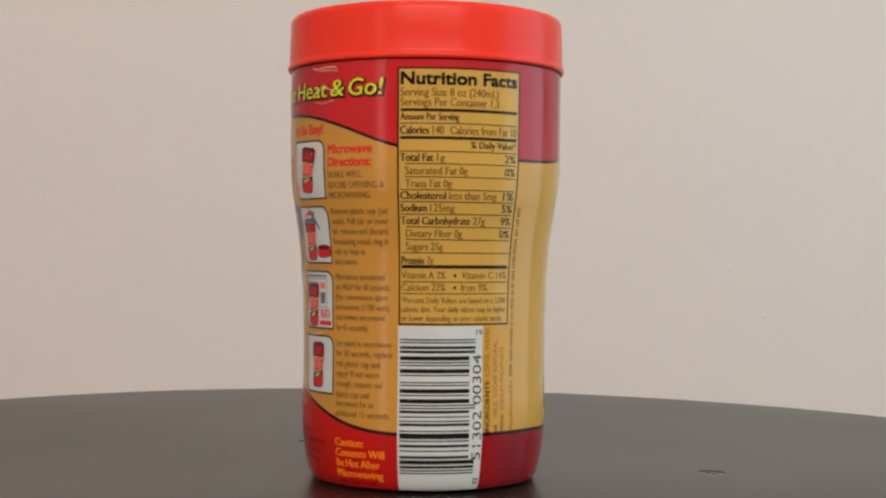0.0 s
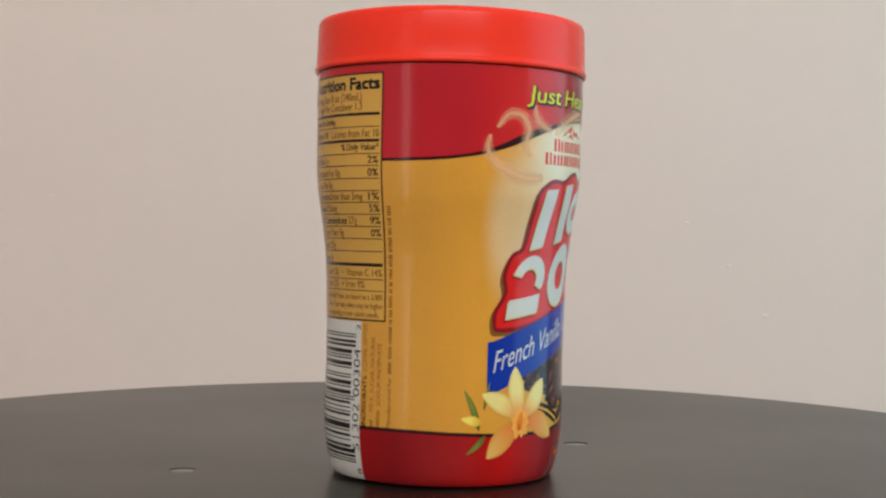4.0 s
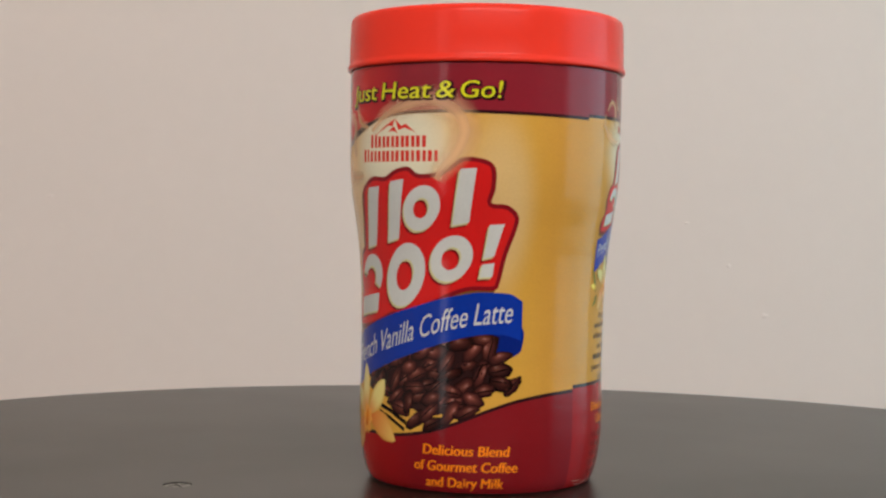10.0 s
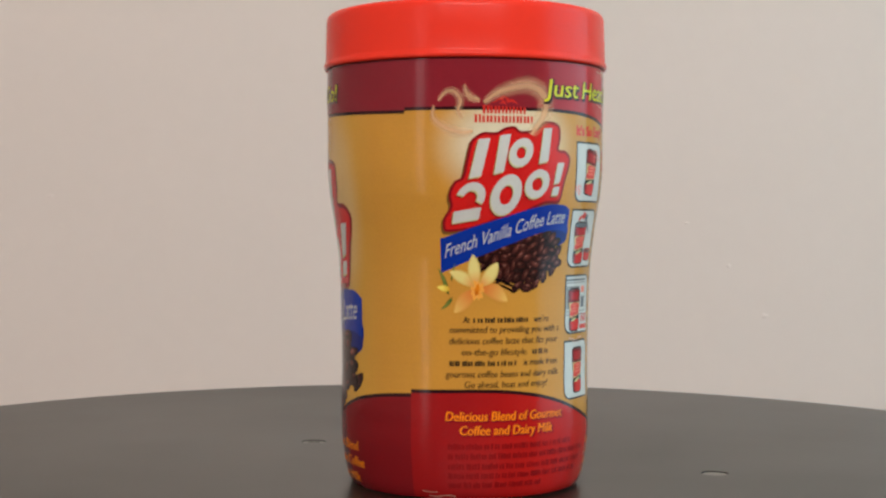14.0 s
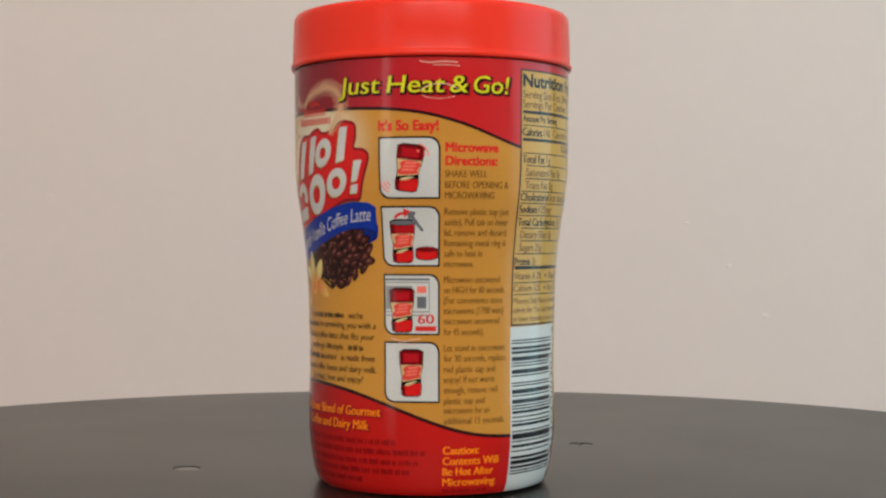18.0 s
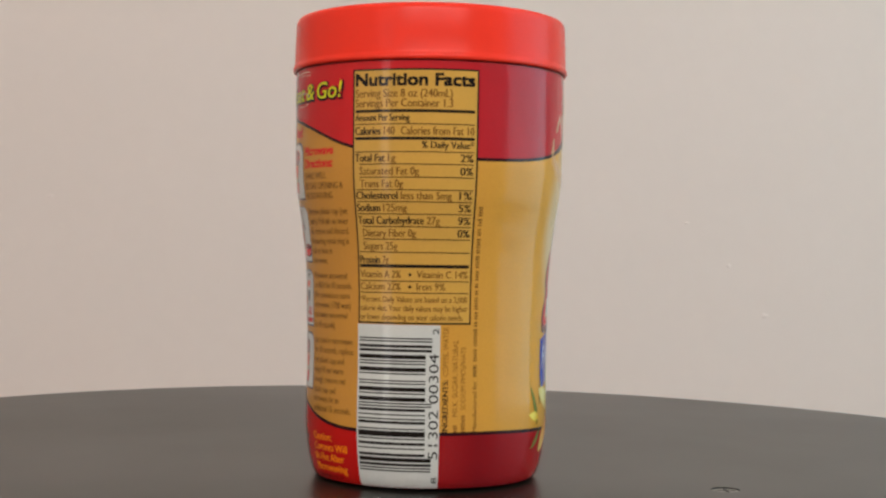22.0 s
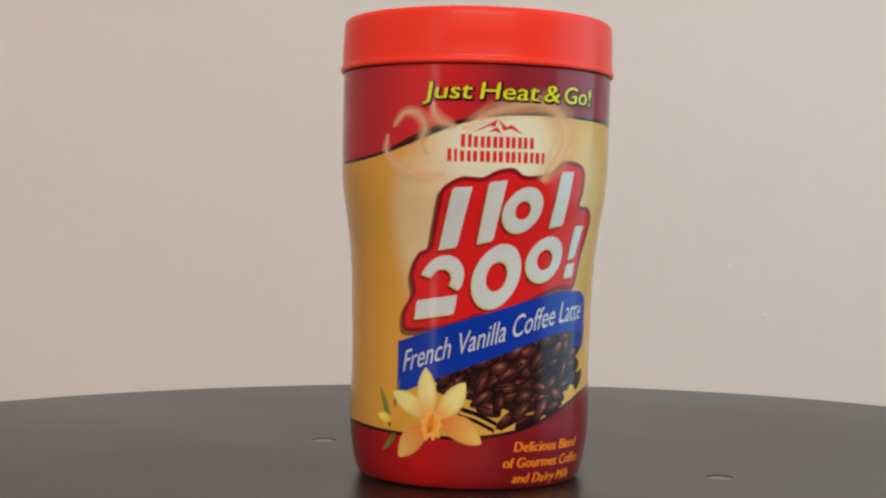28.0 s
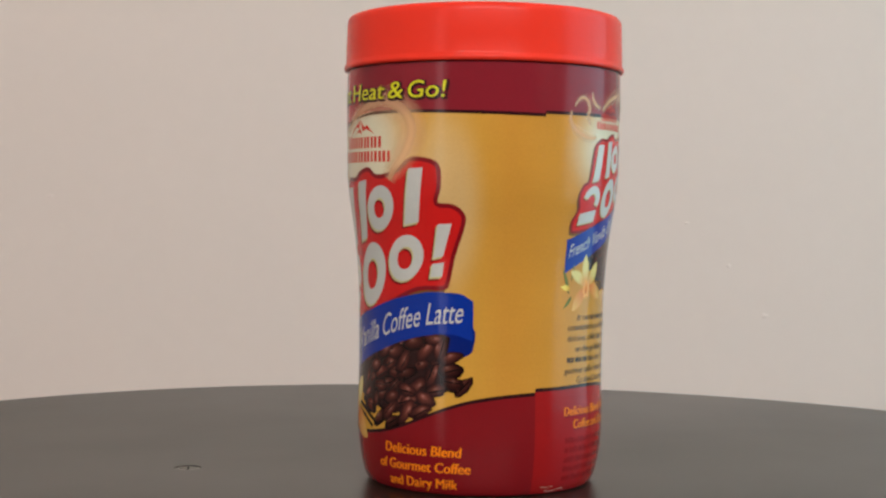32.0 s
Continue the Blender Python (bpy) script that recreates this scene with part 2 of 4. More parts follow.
def window_unit(name, axis, depth, a0, a1, z0, z1, bars):
    """Frame with upright bars, set into its opening."""
    w = tagged(new(name), "white framed window, out of view, letting in soft daylight", "window", kind="structure")
    t = 0.045

    def bar(nm, u0, u1, q0, q1):
        bm = box_bm(depth - 0.02, depth + 0.02, u0, u1, q0, q1, 0.004) if axis == "x" else box_bm(u0, u1, depth - 0.02, depth + 0.02, q0, q1, 0.004)
        part(nm, bm, M_TRIM, w)
    bar("window_frame", a0 + 0.002, a0 + t, z0 + t, z1 - t)
    bar("window_frame", a1 - t, a1 - 0.002, z0 + t, z1 - t)
    bar("window_frame", a0 + 0.002, a1 - 0.002, z0 + 0.002, z0 + t)
    bar("window_frame", a0 + 0.002, a1 - 0.002, z1 - t, z1 - 0.002)
    for u in bars:
        bar("glazing_bar", u - 0.02, u + 0.02, z0 + t, z1 - t)
    return w


window_unit("window_1", "x", X1 + 0.03, -0.61, 0.80, -0.30, 1.50, ())
window_unit("window_2", "y", Y0 - 0.03, -1.60, -1.24, -0.45, 1.15, ())
# the last window is made up, a frame round the high fill lamp
window_unit("fill_window", "y", Y0 - 0.03, -0.90, 1.20, 0.80, 1.50, (0.15,))

# filler marks on the wall behind
def wall_mark(x, z, w, h, seed):
    rnd = random.Random(seed)
    bm = bmesh.new()
    n = 14
    ring = []
    for i in range(n):
        a = 2 * math.pi * i / n
        k = 0.75 + 0.4 * rnd.random()
        ring.append(bm.verts.new((x + w * k * math.cos(a), Y1 - 0.0004, z + h * k * math.sin(a))))
    mid = bm.verts.new((x, Y1 - 0.0010, z))
    for i in range(n):
        bm.faces.new((ring[i], ring[(i + 1) % n], mid))
    tagged(link_mesh("wall_mark", bm, M_MARK), "small pale filler mark on the beige wall", "mark", "marks on the wall", "structure")


for mark in ((-0.374, 0.093, 0.0042, 0.0026, 1), (0.288, -0.010, 0.0036, 0.0030, 2), (0.254, 0.036, 0.0026, 0.0022, 3), (0.215, 0.075, 0.0030, 0.0016, 4)):
    wall_mark(*mark)

# ---------------------------------------------------------------- table under the turntable
table = tagged(new("table"), "plain brown table under the turntable", "table")
table.location = (0, 0.02, FLOOR_Z)
TOP = 0.80 - 0.034
part("tabletop", box_bm(-0.34, 0.34, -0.28, 0.28, TOP - 0.028, TOP, 0.004), M_TABLE, table)
for sx in (-0.29, 0.29):
    for sy in (-0.23, 0.23):
        part("leg", box_bm(sx - 0.02, sx + 0.02, sy - 0.02, sy + 0.02, 0.0, TOP - 0.028, 0.003), M_TABLE, table)

# ---------------------------------------------------------------- turntable
DISC_R, DISC_X, DISC_Y = 0.2236, -0.0060, -0.0028


def plate_z(x, y):
    """The thin plate is slightly saddle-shaped."""
    dx, dy = x - DISC_X, y - DISC_Y
    r2 = dx * dx + dy * dy
    if r2 < 0.11 ** 2:
        return 0.0
    return (0.00075 * (dx * dx - dy * dy) - 0.0008 * 2 * dx * dy) / r2 * (r2 - 0.11 ** 2) / (DISC_R ** 2 - 0.11 ** 2)


turntable = tagged(new("turntable"), "round black satin plastic turntable plate with three small sunk screws", "turntable")


SCREWS = [(0.0719 * math.cos(radians(d)), 0.0719 * math.sin(radians(d))) for d in (8.2, -111.9, 127.0)]
POCKET_R, POCKET_Z = 0.0037, -0.00034


def plate_bm():
    """Disc with a rounded rim; its flat middle has a shallow round pocket for each screw."""
    bm = bmesh.new()
    steps = 192
    prof = [(k * DISC_R / 60, 0.0) for k in range(27, 60)] + [(DISC_R - 0.0024, 0.0), (DISC_R - 0.0015, -0.00002), (DISC_R - 0.0007, -0.0002), (DISC_R - 0.0002, -0.0007), (DISC_R, -0.0016),
                                                              (DISC_R, -0.006), (DISC_R - 0.001, -0.007), (DISC_R - 0.01, -0.007), (0.09, -0.007)]
    rings = []
    for r, z in prof:
        ring = []
        for i in range(steps):
            a = 2 * math.pi * i / steps
            x, y = DISC_X + r * math.cos(a), DISC_Y + r * math.sin(a)
            ring.append(bm.verts.new((x, y, z + plate_z(x, y))))
        rings.append(ring)
    for a, b in zip(rings, rings[1:]):
        for i in range(steps):
            j = (i + 1) % steps
            bm.faces.new((a[i], b[i], b[j], a[j])).smooth = True
    bm.faces.new(rings[-1][::-1])
    edges = [bm.edges.get((rings[0][i], rings[0][(i + 1) % steps])) for i in range(steps)]
    for x, y in SCREWS:
        n = 48
        rim, low = [], []
        for i in range(n):
            a = 2 * math.pi * i / n
            rim.append(bm.verts.new((x + POCKET_R * math.cos(a), y + POCKET_R * math.sin(a), 0.0)))
            low.append(bm.verts.new((x + POCKET_R * math.cos(a), y + POCKET_R * math.sin(a), POCKET_Z)))
        for i in range(n):
            j = (i + 1) % n
            bm.faces.new((rim[i], rim[j], low[j], low[i]))
            edges.append(bm.edges.get((rim[i], rim[j])))
        bm.faces.new(low)
    bmesh.ops.triangle_fill(bm, edges=edges, use_beauty=True, normal=(0, 0, 1))
    bmesh.ops.recalc_face_normals(bm, faces=bm.faces[:])
    return bm


plate = part("plate", plate_bm(), M_PLATE, turntable, smooth=False)
part("hub", lathe_bm([(0.088, -0.0335), (0.09, -0.033), (0.09, -0.0075), (0.088, -0.0072)], 96, True, True), M_PLATE, turntable)
for k, (x, y) in enumerate(SCREWS):
    z = plate_z(x, y) - 0.00034
    head = lathe_bm([(0.0034, 0.00001), (0.0033, 0.00010), (0.0029, 0.00016), (0.0006, 0.00018)], 40, False, True)
    bmesh.ops.translate(head, verts=head.verts[:], vec=(x, y, z))
    screw = part("screw_head", head, M_CAP, turntable, "dull grey sunk screw head")
    if k == 0:
        for turn in (0.4, 0.4 + math.pi / 2):
            slot = box_bm(-0.0024, 0.0024, -0.00035, 0.00035, 0.00017, 0.00022)
            bmesh.ops.transform(slot, verts=slot.verts[:], matrix=Matrix.Translation((x, y, z)) @ Matrix.Rotation(turn, 4, "Z"))
            part("slot", slot, M_HOLE, screw)

# ---------------------------------------------------------------- the jar
jar = tagged(new("jar"), "waisted plastic drink jar, red lid, gold and red printed label", "jar")
PZ = [0.0, 0.0005, 0.0025, 0.0063, 0.0110, 0.0139, 0.0214, 0.0289, 0.0365, 0.0440, 0.0515, 0.0590, 0.0665, 0.0740, 0.0800, 0.0845, 0.0965, 0.1040, 0.1048, 0.107]
PR = [0.0287, 0.0293, 0.0302, 0.03105, 0.03165, 0.0319, 0.0319, 0.03172, 0.03178, 0.03195, 0.03213, 0.03264, 0.0336, 0.03485, 0.0354, 0.03547, 0.03557, 0.03562, 0.0356, 0.0355]
_zz = np.linspace(0.0, 0.107, 429)
_rr = np.interp(_zz, PZ, PR)
_k = np.exp(-0.5 * (np.arange(-12, 13) / 3.2) ** 2)
_pad = np.concatenate([2 * _rr[0] - _rr[12:0:-1], _rr, 2 * _rr[-1] - _rr[-2:-14:-1]])
_rs = np.convolve(_pad, _k / _k.sum(), mode="valid")


def jar_r(z):
    return float(np.interp(z, _zz, _rs))


FILM, LAYER = 0.00012, 0.000009


def on_film(p, z_mm, layer):
    r = jar_r(z_mm / 1000.0) + FILM + layer * LAYER
    a = radians(p)
    return (r * math.cos(a), r * math.sin(a), z_mm / 1000.0)


def follow_film(ob):
    """Shading normals of the smooth wall, so that every printed layer shines alike."""
    me = ob.data
    me.polygons.foreach_set("use_smooth", [True] * len(me.polygons))
    out = []
    for v in me.vertices:
        x, y, z = v.co
        r = math.hypot(x, y)
        slope = (jar_r(z + 0.0006) - jar_r(max(z - 0.0006, 0.0))) / 0.0012
        out.append(Vector((x / r, y / r, -slope)).normalized())
    me.normals_split_custom_set_from_vertices(out)
    return ob


body_prof = [(0.0262, 0.0011), (0.0270, 0.0004), (0.0279, 0.0003), (0.0286, 0.0005)] + [(jar_r(z) - 0.0004, z) for z in np.linspace(0.0012, 0.1066, 60)]
part("body", lathe_bm(body_prof, 128, True, True), M_BODY, jar, "dark red plastic jar wall", True)

lid_prof = [(0.0350, 0.1068), (0.0360, 0.1064), (0.0364, 0.1065), (0.03665, 0.1070), (0.0366, 0.1076), (0.0363, 0.1080), (0.0362, 0.1086),
            (0.0361, 0.1130), (0.03592, 0.1186), (0.0358, 0.1194), (0.0355, 0.12), (0.0351, 0.1204), (0.0345, 0.1206), (0.0335, 0.1206), (0.0325, 0.1202), (0.0318, 0.1200)]
lid = part("lid", lathe_bm(lid_prof, 192, False, True), M_LID, jar, "bright orange-red plastic screw lid", True)


def wrap(name, polys, material, parent, layer, label="", uvs=None, apart=False):
    """One mesh from flat polygons [(p, z), ...]; big ones are cut finely enough to follow the wall."""
    bm = bmesh.new()
    shape = bm.loops.layers.uv.new("shape")
    film = bm.loops.layers.uv.new("film")
    big = False
    for k, pts in enumerate(polys):
        f = bm.faces.new([bm.verts.new((p, z, 0.0)) for p, z in pts])
        if uvs:
            for lp, q in zip(f.loops, uvs[k]):
                lp[shape].uv = q
        ps, zs = [q[0] for q in pts], [q[1] for q in pts]
        big = big or max(ps) - min(ps) > 1.6 or max(zs) - min(zs) > 1.0
    if not apart:
        bmesh.ops.remove_doubles(bm, verts=bm.verts[:], dist=1e-4)
    if big:
        bmesh.ops.triangulate(bm, faces=[f for f in bm.faces if len(f.verts) > 4])
        ps, zs = [v.co.x for v in bm.verts], [v.co.y for v in bm.verts]
        for lo, hi, step, no in ((min(ps), max(ps), 1.4, (1, 0, 0)), (min(zs), max(zs), 0.9, (0, 1, 0))):
            n = int((hi - lo) / step)
            for i in range(1, n + 1):
                q = lo + (hi - lo) * i / (n + 1)
                bmesh.ops.bisect_plane(bm, geom=bm.verts[:] + bm.edges[:] + bm.faces[:], plane_co=(q * no[0], q * no[1], 0), plane_no=no)
    bmesh.ops.delete(bm, geom=[f for f in bm.faces if f.calc_area() < 1e-5], context="FACES")
    for f in bm.faces:
        for lp in f.loops:
            lp[film].uv = (at(lp.vert.co.x), lp.vert.co.y / 120.0)
    for v in bm.verts:
        v.co = on_film(v.co.x, v.co.y, layer)
    for f in bm.faces:
        f.normal_update()
        c = f.calc_center_median()
        if f.normal.x * c.x + f.normal.y * c.y < 0:
            f.normal_flip()
    return follow_film(part(name, bm, material, parent, label, True))


def strip(name, p0, p1, low, high, material, parent, layer, label="", dp=1.2, dz=0.8):
    """A band between two curves of height over the degrees p0 to p1."""
    n = max(1, int((p1 - p0) / dp))
    ps = [p0 + (p1 - p0) * i / n for i in range(n + 1)]
    lo = [low(p) if callable(low) else low for p in ps]
    hi = [high(p) if callable(high) else high for p in ps]
    m = max(1, int(max(h - l for h, l in zip(hi, lo)) / dz))
    bm = bmesh.new()
    film = bm.loops.layers.uv.new("film")
    rows = []
    for j in range(m + 1):
        rows.append([bm.verts.new((p, l + (h - l) * j / m, 0)) for p, l, h in zip(ps, lo, hi)])
    for a, b in zip(rows, rows[1:]):
        for i in range(n):
            bm.faces.new((a[i], a[i + 1], b[i + 1], b[i]))
    for f in bm.faces:
        for lp in f.loops:
            lp[film].uv = (at(lp.vert.co.x), lp.vert.co.y / 120.0)
    for v in bm.verts:
        v.co = on_film(v.co.x, v.co.y, layer)
    return follow_film(part(name, bm, material, parent, label, True))


def curve_of(points):
    ps, zs = [q[0] for q in points], [q[1] for q in points]
    dense = np.linspace(ps[0], ps[-1], 400)
    val = np.interp(dense, ps, zs)
    w = 13
    pad = np.concatenate([np.full(w, val[0]), val, np.full(w, val[-1])])
    val = np.convolve(pad, np.ones(2 * w + 1) / (2 * w + 1), mode="valid")
    return lambda p: float(np.interp(p, dense, val))


MM = 0.593     # millimetres to a degree round the jar

_font = bpy.data.curves.new("lettering", "FONT")
_font.resolution_u = 3
_font_ob = new("lettering", _font)


def letters(body):
    """Vertices and faces of a line of writing, one unit of capital height."""
    _font.body, _font.size = body, 1.0
    dg = bpy.context.evaluated_depsgraph_get()
    dg.update()
    ev = _font_ob.evaluated_get(dg)
    me = ev.to_mesh()
    vs = [(v.co.x / 0.69, v.co.y / 0.69) for v in me.vertices]
    fs = [tuple(q.vertices) for q in me.polygons]
    ev.to_mesh_clear()
    return vs, fs


def text(body, p0, p1, z, cap, material, parent, layer, shear=0.0, bold=0.0, upright=True, base=None, name="text_line"):
    """Writing from p0 to p1 degrees on the height z (or on the curve base); not upright: it climbs the jar from z = p0 to p1 at z degrees."""
    if upright and not bold and cap < 2.1:
        bold = 0.034
    vs, fs = letters(body)
    xs = [v[0] for v in vs]
    x0, w = min(xs), max(xs) - min(xs)
    bm = bmesh.new()
    shifts = [(0.0, 0.0)]
    if bold > 0.05:
        shifts = [(-bold, -bold), (bold, -bold), (-bold, bold), (bold, bold)]
    elif bold:
        shifts = [(-bold, 0.0), (bold, 0.0)]
    for n, (sx, sy) in enumerate(shifts):
        out = []
        for x, y in vs:
            if upright:
                p = p0 + (x - x0) / w * (p1 - p0) + (shear * y + sx) * cap / MM
                q = (p, (base(p) if base else z) + (y + sy) * cap)
            else:
                q = (z - (y + sy) * cap / MM, p0 + (x - x0) / w * (p1 - p0) + sx * cap)
            out.append(bm.verts.new((q[0], q[1], 0.22 * n)))
        for f in fs:
            try:
                bm.faces.new([out[i] for i in f])
            except ValueError:
                pass
    ys = [v.co.y for v in bm.verts]
    if upright and cap > 1.8:
        xs = [v.co.x for v in bm.verts]
        for i in range(1, int((max(xs) - min(xs)) / 1.5) + 1):
            bmesh.ops.bisect_plane(bm, geom=bm.verts[:] + bm.edges[:] + bm.faces[:], plane_co=(min(xs) + 1.5 * i, 0, 0), plane_no=(1, 0, 0))
        n = int((max(ys) - min(ys)) / 0.9)
        for i in range(1, n + 1):
            bmesh.ops.bisect_plane(bm, geom=bm.verts[:] + bm.edges[:] + bm.faces[:], plane_co=(0, min(ys) + (max(ys) - min(ys)) * i / (n + 1), 0), plane_no=(0, 1, 0))
    bmesh.ops.delete(bm, geom=[f for f in bm.faces if f.calc_area() < 1e-6], context="FACES")
    for v in bm.verts:
        v.co = on_film(v.co.x, v.co.y, layer + v.co.z)
    for f in bm.faces:
        f.normal_update()
        c = f.calc_center_median()
        if f.normal.x * c.x + f.normal.y * c.y < 0:
            f.normal_flip()
    return follow_film(part(name, bm, material, parent))


def shaded_text(body, p0, p1, z, cap, face, shade, parent, layer, shear=0.0, bold=0.02, base=None, grow=0.075):
    text(body, p0 + 0.3, p1 + 0.7, z - 0.25, cap, shade, parent, layer, shear, bold + grow, True, (lambda p: base(p) - 0.25) if base else None, "text_shadow")
    text(body, p0, p1, z, cap, face, parent, layer + 1, shear, bold, True, base)


def bars(name, p0, p1, z, h, material, parent, layer, seed, upright=True):
    """Words too small to read: short upright strokes grouped to word length."""
    rnd = random.Random(seed)
    polys, x = [], p0
    stroke, space = (0.95, 0.26) if upright else (0.42, 0.22)
    while x < p1 - 1.0:
        w = min(rnd.uniform(2.2, 8.0) if upright else rnd.uniform(1.2, 4.6), p1 - x)
        n = max(1, int(w / (stroke + space)))
        for k in range(n):
            a, b = x + k * (stroke + space), x + k * (stroke + space) + stroke * rnd.uniform(0.8, 1.15)
            t = h * rnd.uniform(0.85, 1.15)
            if upright:
                polys.append([(a, z), (b, z), (b, z + t), (a, z + t)])
            else:
                polys.append([(z, a), (z, b), (z - t / MM, b), (z - t / MM, a)])
        x += n * (stroke + space) + (rnd.uniform(0.5, 0.8) if upright else rnd.uniform(0.4, 0.6))
    return wrap(name, polys, material, parent, layer, apart=True)


def ellipse(cp, cz, rp, rz, n=28, lean=0.0, turn=0.0):
    pts = []
    for i in range(n):
        a = 2 * math.pi * i / n
        x, y = rp * MM * math.cos(a), rz * math.sin(a)
        x, y = x * math.cos(turn) - y * math.sin(turn), x * math.sin(turn) + y * math.cos(turn)
        pts.append((cp + (x + lean * y) / MM, cz + y))
    return pts


def ring_polys(cp, cz, rp, rz, hp, hz, lean, n=32):
    o, i = ellipse(cp, cz, rp, rz, n, lean), ellipse(cp, cz, hp, hz, n, lean)
    return [[o[k], o[(k + 1) % n], i[(k + 1) % n], i[k]] for k in range(n)]


def arc_polys(cp, cz, rp, rz, hp, hz, lean, a0, a1, n=20):
    """A piece of a ring from a0 to a1 degrees."""
    out = []
    for k in range(n + 1):
        a = radians(a0 + (a1 - a0) * k / n)
        out.append([(cp + (r * MM * math.cos(a) + lean * h * math.sin(a)) / MM, cz + h * math.sin(a)) for r, h in ((rp, rz), (hp, hz))])
    return [[a[0], b[0], b[1], a[1]] for a, b in zip(out, out[1:])]


def rounded(points, n=4):
    """A closed outline smoothed through its points."""
    out, m = [], len(points)
    for i in range(m):
        a, b, c, d = (Vector((*points[(i + k) % m], 0)) for k in (-1, 0, 1, 2))
        for j in range(n):
            t = j / n
            q = 0.5 * ((2 * b) + (c - a) * t + (2 * a - 5 * b + 4 * c - d) * t * t + (3 * b - a - 3 * c + d) * t ** 3)
            out.append((q.x, q.y))
    return out


def grown(points, mm):
    """An outline moved outwards by mm millimetres."""
    m = len(points)
    area = sum(points[i][0] * points[(i + 1) % m][1] - points[(i + 1) % m][0] * points[i][1] for i in range(m))
    s = 1.0 if area > 0 else -1.0
    out = []
    for i in range(m):
        (ax, az), (bx, bz) = points[i - 1], points[(i + 1) % m]
        dx, dz = (bx - ax) * MM, bz - az
        le = math.hypot(dx, dz) or 1.0
        out.append((points[i][0] + s * dz / le * mm / MM, points[i][1] - s * dx / le * mm))
    return out


# film with its colour fields
label = strip("label", P0, P0 + 360.0, 0.7, 106.2, M_GOLD, jar, 0, "glossy shrink film printed in gold, red and cream")
top_low = curve_of([(128.7, 94.6), (163, 94.6), (194, 94.6), (214, 93.9), (228, 92.3), (242, 89.4), (259.5, 85.1), (285, 82.7), (313.5, 82.4), (328, 82.6),
                    (342, 83.1), (353, 84.2), (363, 85.8), (371, 87.8), (379, 89.8), (393, 93.2), (408, 94.6), (432, 94.7), (460, 94.3), (488.7, 93.9)])
low_top = curve_of([(128.7, 26.4), (150, 26.7), (163, 26.8), (177, 26.2), (194, 24.4), (214, 20.3), (229, 17.1), (240, 15.3), (255, 14.4), (300, 14.1), (320, 14.3),
                    (337, 14.0), (350, 13.7), (375, 13.3), (395, 13.4), (408, 14.1), (421, 15.6), (434, 18.3), (449, 22.2), (466, 24.6), (488.7, 25.6)])
E0, E1 = P0, P0 + 360.0
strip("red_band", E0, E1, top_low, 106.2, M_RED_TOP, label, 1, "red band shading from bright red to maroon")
strip("band_edge", E0, E1, lambda p: top_low(p) - 0.6, lambda p: top_low(p) + 0.2 + 1.3 * math.exp(-((p - 374) / 13.0) ** 2), M_EDGE, label, 2)
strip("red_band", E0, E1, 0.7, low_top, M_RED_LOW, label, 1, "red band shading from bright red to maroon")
strip("band_edge", E0, E1, lambda p: low_top(p) - 0.12, lambda p: low_top(p) + 0.75, M_EDGE, label, 2)

# ---- printed emblem, ribbon, flower and beans (a large and a small copy)


